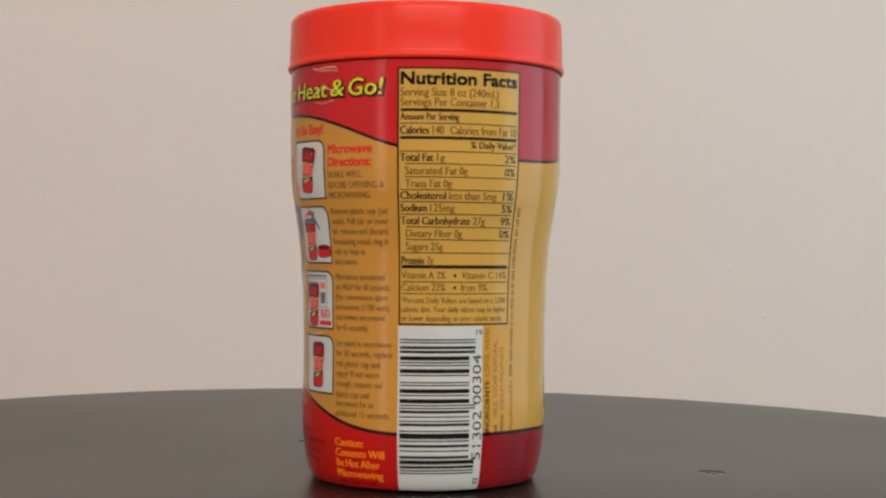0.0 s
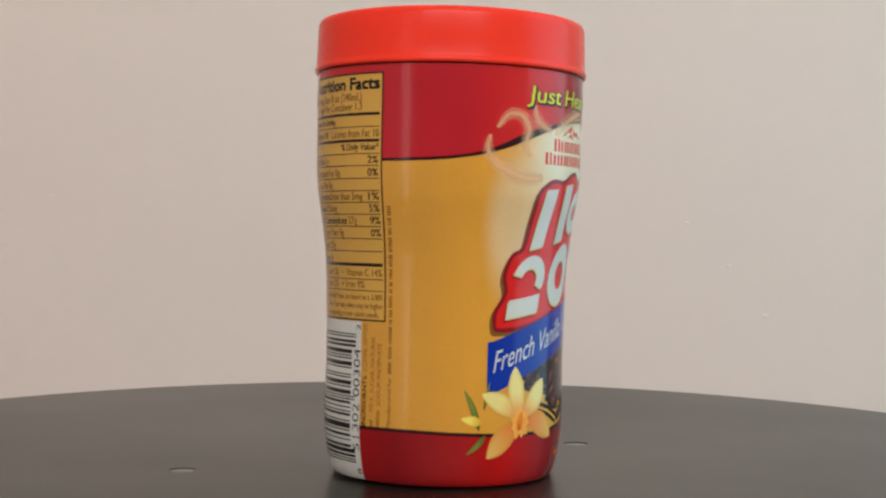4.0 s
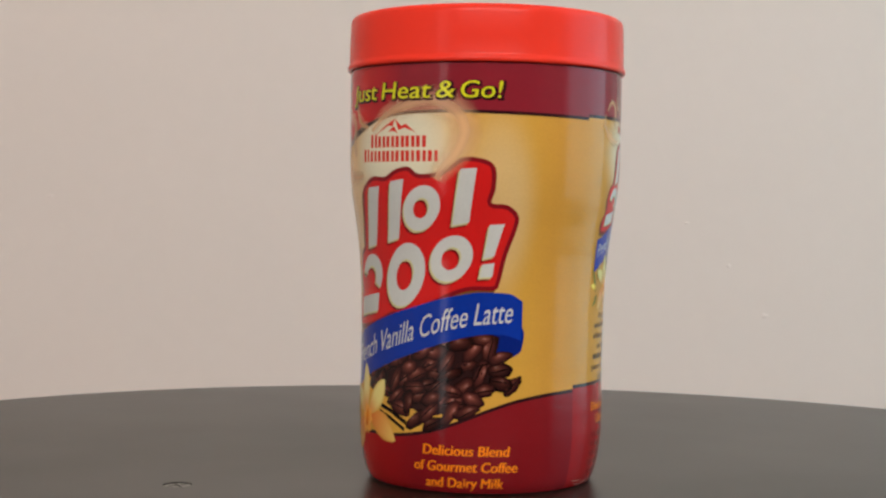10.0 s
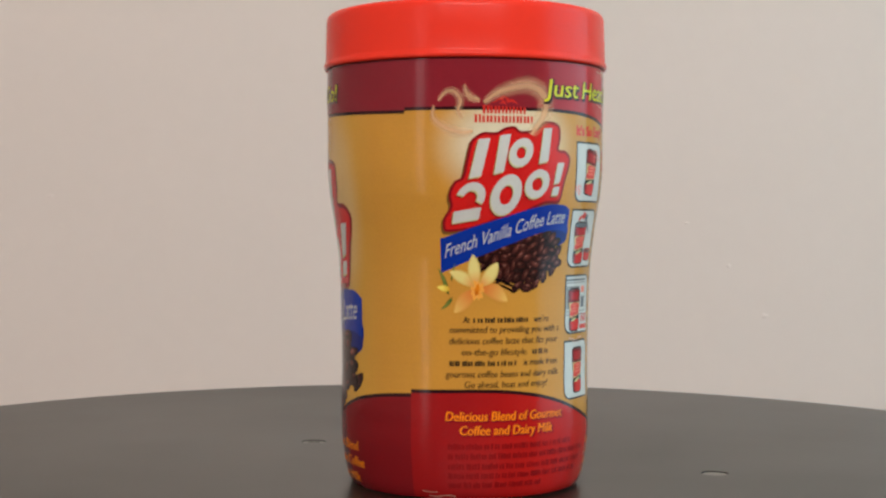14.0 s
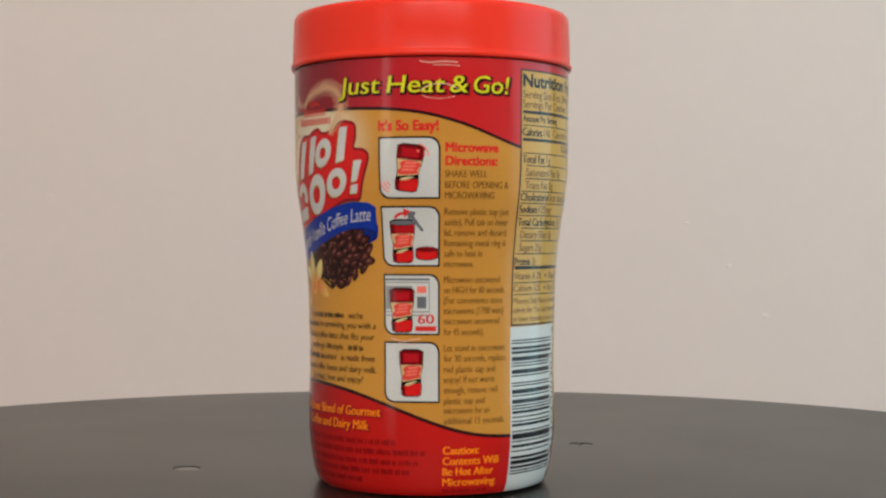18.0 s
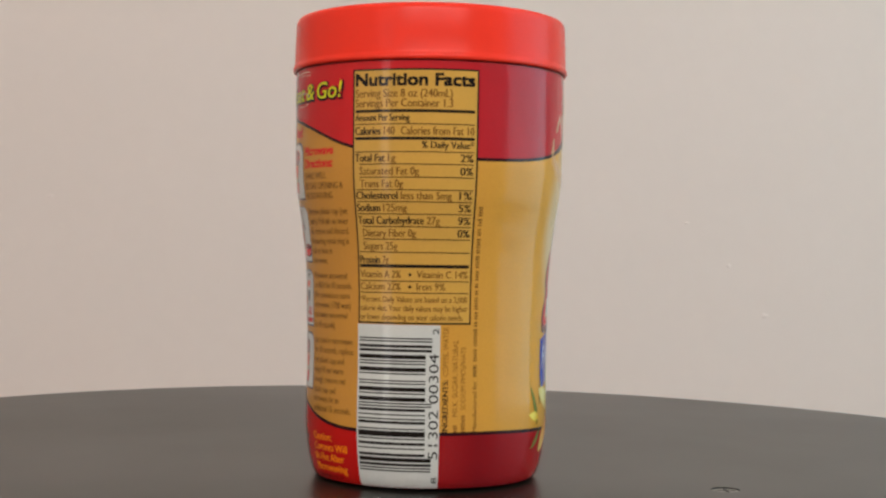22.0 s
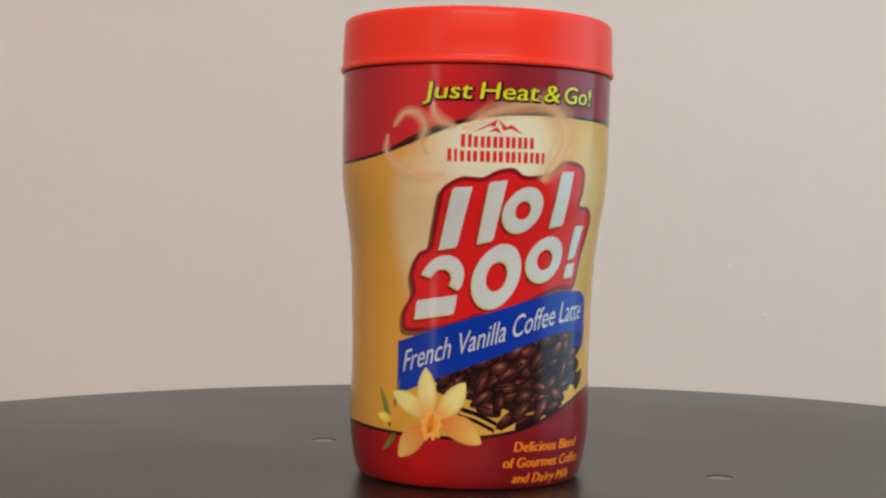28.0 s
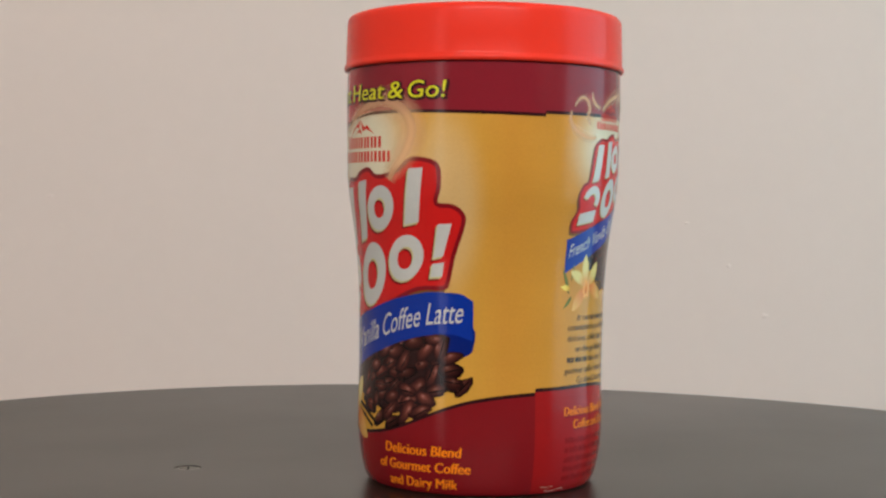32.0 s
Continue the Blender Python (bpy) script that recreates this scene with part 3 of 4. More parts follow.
def emblem(tp, tz, parent, seed, flower_shift=0.0, small=False):
    """tp, tz take the large artwork's degrees and heights to where the copy stands."""
    def m(pts):
        return [(tp(p), tz(z)) for p, z in pts]

    def shifted(pts):
        return [(tp(p) + flower_shift, tz(z)) for p, z in pts]
    s = 0.6 if small else 1.0
    outline = rounded([(23, 75.9), (30, 78.3), (38, 78.2), (44, 80), (50.4, 80.7), (55, 79), (62, 79.2), (68, 80.5), (74, 83), (82.4, 82.6), (86.3, 80.8),
                       (86.5, 76), (85.2, 72.2), (92, 71.6), (96.3, 69.3), (95.8, 66), (92, 59.5), (89.5, 53.2), (87, 51.4), (75, 51), (60, 47.5),
                       (45, 44.5), (38, 44.2), (32, 42.8), (20, 40.8), (5.4, 39.9), (2.8, 41.5), (3.3, 45), (8, 49.5), (7, 54), (10.5, 59), (16, 61), (18.5, 67), (21, 73.5)])
    wrap("emblem_shadow", [m(grown([(p - 1.4, z - 1.0) for p, z in outline], 0.3))], M_BROWN, parent, 3)
    wrap("emblem_rim", [m(grown(outline, 0.35))], M_LOGO_DARK, parent, 4)
    wrap("emblem_field", [m(grown(outline, -0.75))], M_LOGO_RED, parent, 5, "red emblem field with plain white shapes")
    shapes = [[[(26.8, 75.9), (34.3, 76.2), (28.2, 61.5), (20.6, 60.7)]], [[(41.4, 77.4), (48.3, 78.0), (43.6, 63.3), (37.2, 62.4)]],
              ring_polys(56.0, 70.9, 8.4, 5.6, 3.6, 2.5, 0.22), [[(73.2, 80.6), (79.6, 80.8), (76.6, 67.6), (69.6, 66.8)]],
              arc_polys(21.6, 53.2, 9.6, 5.9, 4.6, 2.8, 0.22, 168, -24), [[(10.2, 47.6), (28.6, 49.4), (27.2, 44.8), (9.2, 43.1)]],
              ring_polys(46.0, 54.3, 10.4, 8.0, 4.8, 3.9, 0.22), ring_polys(68.8, 58.7, 9.2, 5.7, 4.3, 2.8, 0.22),
              [[(85.2, 67.1), (91.2, 67.3), (87.2, 59.4), (82.8, 58.8)]], [[(82.2, 57.4), (87.5, 57.8), (86.6, 54.4), (81.2, 54.2)]]]
    for polys in shapes:
        wrap("emblem_shape_shade", [m([(p - 1.5, z - 1.0) for p, z in q]) for q in polys], M_MAROON, parent, 6)
        wrap("emblem_shape_edge", [m([(p - 0.75, z - 0.5) for p, z in q]) for q in polys], M_CREAM, parent, 7)
        wrap("emblem_shape", [m(q) for q in polys], M_WHITE, parent, 8)
    # mountain mark over two rows of blocks
    wrap("mountain_mark", [m([(33, 89.2), (38.5, 90.6), (43.7, 92.9), (42.6, 90.9), (40.5, 91.2)]), m([(43.7, 92.9), (47.2, 91.0), (49.3, 91.6), (54.2, 89.3), (48.8, 90.6), (45.8, 90.0)]),
                           m([(39.8, 89.6), (43.4, 91.0), (45.4, 89.2), (42.8, 89.9)])], M_RED_INK, parent, 4)
    rnd = random.Random(seed)
    for lo, hi, z0, z1, n in ((29, 59.2, 85.8, 88.6, 6), (23.6, 64.6, 82.3, 85.0, 8)):
        step = (hi - lo) / n
        for i in range(n):
            rise = 0.45 if i == 0 else 0.0
            for a, w in ((0.04, 0.33), (0.58, 0.24 + 0.1 * rnd.random())):
                wrap("mark_stroke", [m([(lo + (i + a) * step, z0), (lo + (i + a + w) * step, z0), (lo + (i + a + w) * step, z1 + rise), (lo + (i + a) * step, z1 + rise)])], M_RED_INK, parent, 4)
    # ribbon
    top = curve_of([(0.8, 37.0), (22, 41.3), (42, 45.0), (65, 48.9), (80, 50.6), (94, 50.5), (98.5, 49.6), (100.4, 47.8)])
    bot = curve_of([(-0.3, 23.2), (10, 25.9), (23, 29.0), (42, 33.2), (65, 37.9), (76, 39.6), (85, 40.4), (94, 40.2), (100.4, 38.6)])
    def back(q):
        return (q - tp(0)) / (tp(1) - tp(0))
    wrap("ribbon_fold", [m(rounded([(74, 41.5), (88, 42.5), (100.4, 42.0), (100.6, 37.2), (98.4, 35.4), (92, 34.2), (82, 34.0)], 4))], M_BLUE_DARK, parent, 8.3)
    strip("ribbon", tp(0.2), tp(100.4), lambda q: tz(bot(back(q))), lambda q: tz(top(back(q))), M_BLUE, parent, 11.6, "blue ribbon with white writing")
    base = curve_of([(3, 29.3), (25, 33.6), (45, 37.2), (65, 40.8), (80, 42.6), (97, 43.3)])
    inv = (lambda q: base((q - tp(0)) / (tp(1) - tp(0))))
    text("French Vanilla Coffee Latte", tp(3.2), tp(95.5), 0, 5.3 * s, M_WHITE, parent, 12.3, 0.18, 0.0, True, lambda q: tz(inv(q)))
    # coffee beans
    field = [(94, 31.5), (87, 39), (66, 39.5), (31, 32.5), (20, 28), (27, 24.2), (47, 20.4), (52, 17.4), (63, 17.4), (76, 21), (97, 27.5)]

    def inside(p, z):
        c = False
        for (ax, az), (bx, bz) in zip(field, field[1:] + field[:1]):
            if (az > z) != (bz > z) and p < ax + (z - az) / (bz - az) * (bx - ax):
                c = not c
        return c
    def heap(pts):
        return shifted([(22 + (p - 22) * (0.86 if small else 1.0), z) for p, z in pts])
    wrap("bean_bed", [heap(rounded([(89, 32), (85, 39.5), (66, 40.5), (31, 33.6), (17, 29.4), (26, 25.4), (46, 22.4), (54, 20.4), (63, 20.0), (75, 22.8), (92, 28.6)], 3))], M_BED, parent, 8.6)
    beans, slit = bmesh.new(), bmesh.new()
    shape = beans.loops.layers.uv.new("shape")
    got, tries, n, rings = [], 0, 16, (0.34, 0.67, 1.0)
    while len(got) < 52 and tries < 6000:
        tries += 1
        p, z = rnd.uniform(22, 98), rnd.uniform(17, 40)
        if not inside(p, z) or any(((p - a) * MM) ** 2 + (z - b) ** 2 < 3.05 ** 2 for a, b in got):
            continue
        got.append((p, z))
        turn = rnd.choice((rnd.uniform(-0.35, 0.35), rnd.uniform(-0.1, 0.7), rnd.uniform(0.5, 1.3)))
        rp, rz = rnd.uniform(5.2, 7.2), rnd.uniform(1.45, 2.0)
        up = 8.9 + (len(got) % 4) * 0.65
        lx, lz = rnd.uniform(-3.0, 2.4), rnd.uniform(0.1, 1.0)
        e = ellipse(p, z, rp, rz, n, 0, turn)
        e = [(a + rnd.uniform(-0.5, 0.5), b + rnd.uniform(-0.22, 0.22)) for a, b in e]
        loops = []
        for k in rings:
            cx, cz = p + lx * (1 - k), z + lz * (1 - k)
            loops.append([beans.verts.new(on_film(*heap([(cx + (a - p) * k, cz + (b - z) * k)])[0], up)) for a, b in e])
        hub = beans.verts.new(on_film(*heap([(p + lx, z + lz)])[0], up))
        for i in range(n):
            j = (i + 1) % n
            faces = [(beans.faces.new((hub, loops[0][i], loops[0][j])), (0.0, rings[0], rings[0]))]
            for a, b, ka, kb in zip(loops, loops[1:], rings, rings[1:]):
                faces.append((beans.faces.new((a[i], b[i], b[j], a[j])), (ka, kb, kb, ka)))
            for f, us in faces:
                for lp, u in zip(f.loops, us):
                    lp[shape].uv = (u, 0)
        if rnd.random() < 0.72:
            d = Vector((math.cos(turn), math.sin(turn)))
            nrm = Vector((-d.y, d.x))
            side, bow = rnd.uniform(-0.5, 0.5), rnd.uniform(-0.35, 0.35)
            line = []
            for i in range(9):
                u = -0.82 + 1.64 * i / 8
                c = Vector((p * MM, z)) + d * u * rp * MM + nrm * (side + bow * math.sin(2.4 * u))
                w = nrm * 0.19 * (1 - (u / 0.9) ** 2)
                line.append([slit.verts.new(on_film(*heap([(q.x / MM, q.y)])[0], up + 0.3)) for q in (c - w, c + w)])
            for a, b in zip(line, line[1:]):
                slit.faces.new((a[0], b[0], b[1], a[1]))
    for bm in (beans, slit):
        for f in bm.faces:
            f.normal_update()
            c = f.calc_center_median()
            if f.normal.x * c.x + f.normal.y * c.y < 0:
                f.normal_flip()
    tagged(follow_film(part("bean_print", beans, M_BEAN, parent, "heap of dark roasted coffee beans printed on the film", True)), kind="stuff")
    tagged(follow_film(part("bean_slit", slit, M_SLIT, parent, "", True)), kind="stuff")
    # vanilla pods
    for a, b, w in (((29, 21.4), (47.5, 17.4), 0.55), ((30, 19.4), (46.5, 15.7), 0.5)):
        mid = ((a[0] + b[0]) / 2, (a[1] + b[1]) / 2 + 0.5)
        wrap("vanilla_pod", [shifted([(a[0], a[1] - w), (mid[0], mid[1] - w), (mid[0], mid[1] + w), (a[0], a[1] + w)]),
                             shifted([(mid[0], mid[1] - w), (b[0], b[1] - w), (b[0], b[1] + w), (mid[0], mid[1] + w)])], M_SLIT, parent, 11.4)

    # flower
    def blade(name, root, tip, width, material, layer, bend=0.0, fat=0.8):
        r, t = Vector((root[0] * MM, root[1])), Vector((tip[0] * MM, tip[1]))
        d = t - r
        nrm = Vector((-d.y, d.x)).normalized()
        k = 12
        mid, lft, rgt = [], [], []
        for i in range(k + 1):
            u = i / k
            w = width * (math.sin(math.pi * min(1.0, u ** fat)) ** 0.78 if 0 < u < 1 else 0.0)
            c = r + d * u + nrm * bend * math.sin(math.pi * u)
            mid.append(c)
            lft.append(c + nrm * w)
            rgt.append(c - nrm * w)
        ply, uvx = [], []
        for i in range(k):
            for side in (lft, rgt):
                ply.append(shifted([(q.x / MM, q.y) for q in (mid[i], side[i], side[i + 1], mid[i + 1])]))
                uvx.append([(i / k, 0), (i / k, 1), ((i + 1) / k, 1), ((i + 1) / k, 0)])
        wrap(name, ply, material, parent, layer, uvs=uvx)
    c = (18.5, 17.6)
    blade("leaf", (-3.0, 14.8), (-10.5, 25.4), 0.9, M_LEAF, 12.4, -0.5)
    blade("leaf", (0.0, 14.0), (-8.5, 9.0), 0.8, M_LEAF, 12.4, 0.4)
    blade("leaf", (-1.0, 20.0), (1.8, 27.4), 0.5, M_LEAF, 12.4, 0.1)
    blade("flower_bud", (-2.0, 17.0), (-11.5, 18.0), 1.3, M_BUD, 12.8)
    blade("petal", c, (1.2, 7.8), 3.0, M_PETAL_LOW, 13.2, -0.4, 1.15)
    blade("petal", c, (-2.0, 24.2), 2.5, M_PETAL, 13.8, -0.5, 1.2)
    blade("petal", c, (41.0, 12.4), 3.2, M_PETAL_LOW, 13.2, 1.4, 1.2)
    blade("petal", c, (33.2, 27.6), 2.8, M_PETAL, 13.8, -0.7, 1.25)
    blade("petal", (17.5, 16.5), (14.8, 31.0), 2.7, M_PETAL, 14.4, 0.2, 1.2)
    for k in range(9):
        a = radians(200 + 40 * k)
        blade("flower_heart", (18.2, 16.6), (18.2 + 5.4 * math.cos(a), 16.6 + (3.9 + 0.8 * (k % 2)) * math.sin(a)), 1.1, M_HEART, 15.0 + 0.12 * k, 0.25 * (-1) ** k, 0.8)
    blade("flower_heart", (17.2, 14.4), (19.0, 19.6), 1.2, M_THROAT, 16.4, 0.1, 0.9)

    # steam
    def swirl(points, w0, w1, layer):
        pts = []
        for i in range(len(points) - 1):
            a, b, cc, d = (Vector(points[min(max(i + k, 0), len(points) - 1)]) for k in (-1, 0, 1, 2))
            for j in range(6):
                t = j / 6
                pts.append(0.5 * ((2 * b) + (cc - a) * t + (2 * a - 5 * b + 4 * cc - d) * t * t + (3 * b - a - 3 * cc + d) * t ** 3))
        ply, uvx = [], []
        rows = []
        for i, q in enumerate(pts):
            q0, q1 = pts[max(i - 1, 0)], pts[min(i + 1, len(pts) - 1)]
            d = Vector(((q1.x - q0.x) * MM, q1.y - q0.y)).normalized()
            u = i / (len(pts) - 1)
            w = (w0 + (w1 - w0) * u) * math.sin(math.pi * (0.08 + 0.86 * u)) ** 0.6
            rows.append([(q.x - s_ * d.y * w / MM, q.y + s_ * d.x * w) for s_ in (-1, 0, 1)])
        for a, b in zip(rows, rows[1:]):
            for k in (0, 1):
                ply.append(m([a[k], a[k + 1], b[k + 1], b[k]]))
                e0, e1 = (1, 0) if k == 0 else (0, 1)
                uvx.append([(0, e0), (0, e1), (0, e1), (0, e0)])
        wrap("steam_swirl", ply, M_STEAM, parent, layer, uvs=uvx)
    swirl([(30, 90.0), (38, 93.5), (48, 95.8), (60, 97.2), (70, 95.0), (74.5, 90.5), (72, 85.0), (66, 80.5), (63, 77.5)], 3.4, 5.6, 9)
    swirl([(0, 90.8), (5, 94.2), (11, 94.0), (14.5, 90.8), (13, 87.0), (16, 83.5)], 1.8, 2.4, 9)
    swirl([(17.3, 97.0), (18.2, 94.2), (21.5, 92.0), (28, 90.8)], 1.3, 3.0, 10)
    swirl([(-3, 89.0), (-3.5, 84.5), (3, 80.8), (14, 78.5), (24, 79.0)], 1.6, 3.4, 10)


emblem(lambda p: p + 360.0, lambda z: z, label, 5)
emblem(lambda p: 142.4 + 0.579 * p, lambda z: 41.1 + 0.607 * z, label, 6, 5.0, True)

# ---- slogan
for q0, k in ((372.4, 1.0), (183.9, 0.925)):
    for word, a, b in (("Just", 1.0, 20.4), ("Heat", 23.9, 47.8), ("&", 50.2, 57.8), ("Go!", 60.0, 76.0)):
        shaded_text(word, q0 + a * k, q0 + b * k, 97.75, 4.1, M_YELLOW, M_EDGE, label, 11, 0.14, 0.008, None, 0.085)

# ---- front and side claims
for s, a, b, z in (("Delicious Blend", 416.4, 455.4, 10.3), ("of Gourmet Coffee", 411.4, 459.6, 6.25), ("and Dairy Milk", 416.8, 453.6, 2.15)):
    shaded_text(s, a, b, z, 2.5, M_ORANGE, M_LOGO_DARK, label, 3, 0.12, 0.045)
for s, a, b, z in (("Delicious Blend of Gourmet", 144.4, 200.4, 19.9), ("Coffee and Dairy Milk", 150.4, 194.6, 16.5)):
    shaded_text(s, a, b, z, 2.2, M_ORANGE, M_LOGO_DARK, label, 3, 0.12, 0.03)
for i, (z, b) in enumerate(((13.0, 208), (10.6, 221), (8.1, 218), (5.8, 214), (3.5, 191))):
    bars("small_print", 145.4, b, z, 1.3, M_FAINT_RED, label, 3, 20 + i)

# ---- story on the side
story = [("committed to providing you with a", 145.9, 198.4, 41.0), ("delicious coffee latte that fits your", 145.9, 197.6, 38.3),
         ("gourmet coffee beans and dairy milk.", 144.4, 198.6, 30.3), ("Go ahead, heat and enjoy!", 152.4, 191.4, 27.8)]
for s, a, b, z in story:
    text(s, a, b, z, 1.6, M_BLACK, label, 3, 0.16, 0.03)
text("At", 151.8, 154.6, 43.4, 1.6, M_BLACK, label, 3, 0.16)
bars("name_bar", 156.2, 181.5, 43.4, 1.2, M_BLACK, label, 3, 31)
text("we're", 183.8, 191.8, 43.4, 1.6, M_BLACK, label, 3, 0.16)
text("on-the-go lifestyle.", 151.2, 181.0, 35.6, 1.6, M_BLACK, label, 3, 0.16)
bars("name_bar", 183.5, 193.0, 35.6, 1.2, M_BLACK, label, 3, 32)
bars("name_bar", 146.0, 177.0, 33.0, 1.2, M_BLACK, label, 3, 33)
text("is made from", 179.0, 197.6, 33.0, 1.6, M_BLACK, label, 3, 0.16)

# ---- heating directions
text("It's So Easy!", 202.7, 226.0, 88.8, 2.3, M_RED_INK, label, 3, 0.0, 0.058)
text("Microwave", 229.0, 250.2, 83.7, 2.1, M_RED_INK, label, 3, 0.0, 0.058)
text("Directions:", 229.0, 249.8, 80.5, 2.1, M_RED_INK, label, 3, 0.0, 0.058)
lines = [("SHAKE WELL", 245.0, 77.6), ("BEFORE OPENING &", 254.6, 75.0), ("MICROWAVING", 248.4, 72.5),
         ("Remove plastic top (set", 256.0, 68.6), ("aside). Pull tab on inner", 256.0, 66.1), ("lid, remove and discard.", 256.0, 63.6),
         ("Remaining metal ring is", 255.6, 61.1), ("safe to heat in", 244.6, 58.6), ("microwave.", 241.0, 56.1),
         ("Microwave uncovered", 253.6, 52.3), ("on HIGH for 60 seconds.", 256.4, 49.8), ("(For convenience store", 255.0, 47.3),
         ("microwaves (1700 watt)", 255.6, 44.8), ("microwave uncovered", 253.6, 42.3), ("for 45 seconds).", 246.0, 39.7),
         ("Let stand in microwave", 256.8, 35.8), ("for 30 seconds, replace", 257.2, 33.3), ("red plastic cap and", 251.6, 30.7), ("enjoy! If not warm", 251.2, 28.2),
         ("enough, remove red", 252.6, 25.7), ("plastic top and", 246.4, 23.1), ("microwave for an", 248.6, 20.8), ("additional 15 seconds.", 256.2, 18.3)]
for s, b, z in lines:
    text(s, 228.7, b + 0.7, z, 1.65, M_BROWN, label, 3, 0.0, 0.03)
for s, b, z in (("Caution:", 244.4, 11.0), ("Contents Will", 254.2, 8.4), ("Be Hot After", 252.0, 5.8), ("Microwaving", 253.4, 3.2)):
    text(s, 228.3, b, z, 1.9, M_ORANGE, label, 3, 0.0, 0.045)
bars("small_print", 228.3, 250, 1.4, 0.9, M_FAINT_RED, label, 3, 44)


def icon_outline(a, b, lo, hi, r=2.6):
    """A panel with two square and two rounded corners."""
    pts = [(a, hi)]
    rp = r / MM
    for i in range(7):
        t = math.pi / 2 * (1 - i / 6)
        pts.append((b - rp + rp * math.cos(t), hi - r + r * math.sin(t)))
    pts.append((b, lo))
    for i in range(7):
        t = -math.pi / 2 - math.pi / 2 * i / 6
        pts.append((a + rp + rp * math.cos(t), lo + r + r * math.sin(t)))
    return pts


def little_jar(icon, p, z, h, tilt=0.0, lid_on=True, wide=3.6, up=5):
    """Printed picture of the jar, p and z its foot."""
    def q(pts):
        out = []
        for x, y in pts:
            x, y = x * wide * MM, y * h
            out.append((p + (x * math.cos(tilt) + y * math.sin(tilt)) / MM, z + y * math.cos(tilt) - x * math.sin(tilt)))
        return out
    wrap("picture_outline", [q([(-0.80, -0.02), (-0.5, -0.06), (0.5, -0.06), (0.80, -0.02), (0.88, 0.14), (0.80, 0.4), (0.97, 0.66), (1.02, 0.99), (0.6, 1.05), (-0.6, 1.05), (-1.02, 0.99), (-0.97, 0.66), (-0.80, 0.4), (-0.88, 0.14)])], M_EDGE, icon, up)
    wrap("picture_foot", [q([(-0.74, 0.0), (-0.4, -0.03), (0.4, -0.03), (0.74, 0.0), (0.81, 0.14), (0.76, 0.26), (-0.76, 0.2), (-0.81, 0.14)])], M_LOGO_RED, icon, up + 1)
    wrap("picture_foot_shade", [q([(-0.74, 0.0), (-0.5, -0.02), (-0.52, 0.2), (-0.76, 0.2), (-0.81, 0.14)])], M_MAROON, icon, up + 2)
    wrap("picture_dark_band", [q([(-0.77, 0.19), (0.0, 0.24), (0.76, 0.26), (0.76, 0.37), (0.2, 0.33), (-0.75, 0.28)])], M_SLIT, icon, up + 1.5)
    wrap("picture_panel", [q([(-0.75, 0.28), (0.76, 0.35), (0.78, 0.42), (0.91, 0.68), (-0.91, 0.68), (-0.76, 0.42)])], M_TAN, icon, up + 1)
    wrap("picture_flash", [q([(-0.55, 0.205), (-0.2, 0.20), (0.35, 0.27), (0.5, 0.31), (0.1, 0.30), (-0.4, 0.25)])], M_CREAM, icon, up + 2)
    wrap("picture_blaze", [q(rounded([(-0.70, 0.34), (-0.2, 0.33), (0.3, 0.37), (0.72, 0.39), (0.66, 0.47), (0.80, 0.56), (0.76, 0.64), (0.2, 0.67), (-0.4, 0.65), (-0.66, 0.58), (-0.54, 0.49), (-0.72, 0.42)], 3))], M_BLAZE, icon, up + 2)
    for a, b, y in ((-0.30, 0.52, 0.575), (-0.40, 0.46, 0.495), (-0.48, 0.40, 0.415)):
        wrap("picture_print", [q([(a, y), (b, y + 0.03), (b + 0.06, y + 0.075), (a + 0.06, y + 0.05)])], M_SALMON, icon, up + 3)
    if lid_on:
        wrap("picture_lid", [q([(-0.94, 0.74), (0.94, 0.74), (0.97, 0.97), (0.5, 1.01), (-0.5, 1.01), (-0.97, 0.97)])], M_LID_PRINT, icon, up + 1)
        for e in (-1, 1):
            wrap("picture_lid_shade", [q([(e * 0.94, 0.74), (e * 0.62, 0.74), (e * 0.62, 1.0), (e * 0.97, 0.97)])], M_MAROON, icon, up + 2)
        wrap("picture_lid_top", [q([(-0.90, 0.965), (-0.4, 0.94), (0.4, 0.94), (0.90, 0.965), (0.5, 1.01), (-0.5, 1.01)])], M_MAROON, icon, up + 3)
        wrap("picture_lid_band", [q([(-0.93, 0.69), (0.93, 0.69), (0.94, 0.74), (-0.94, 0.74)])], M_MAROON, icon, up + 2)
    else:
        wrap("picture_mouth", [q([(-0.94, 0.93), (-0.4, 0.90), (0.4, 0.90), (0.94, 0.93), (0.94, 0.98), (0.5, 1.01), (-0.5, 1.01), (-0.94, 0.98)])], M_DARK_GREY, icon, up + 1)
        wrap("picture_neck", [q([(-0.91, 0.69), (0.91, 0.69), (0.94, 0.92), (0.4, 0.88), (-0.4, 0.88), (-0.94, 0.92)])], M_LID_PRINT, icon, up + 2)
        wrap("picture_neck_shade", [q([(-0.91, 0.69), (-0.6, 0.69), (-0.62, 0.885), (-0.94, 0.92)])], M_MAROON, icon, up + 3)


def arc_bar(icon, cp, cz, r, a0, a1, w, material):
    polys, n = [], 8
    for i in range(n):
        t0, t1 = radians(a0 + (a1 - a0) * i / n), radians(a0 + (a1 - a0) * (i + 1) / n)
        polys.append([(cp + (r + k) * math.cos(t) / MM, cz + (r + k) * math.sin(t)) for t, k in ((t0, -w), (t1, -w), (t1, w), (t0, w))])
    wrap("movement_mark", polys, material, icon, 6)


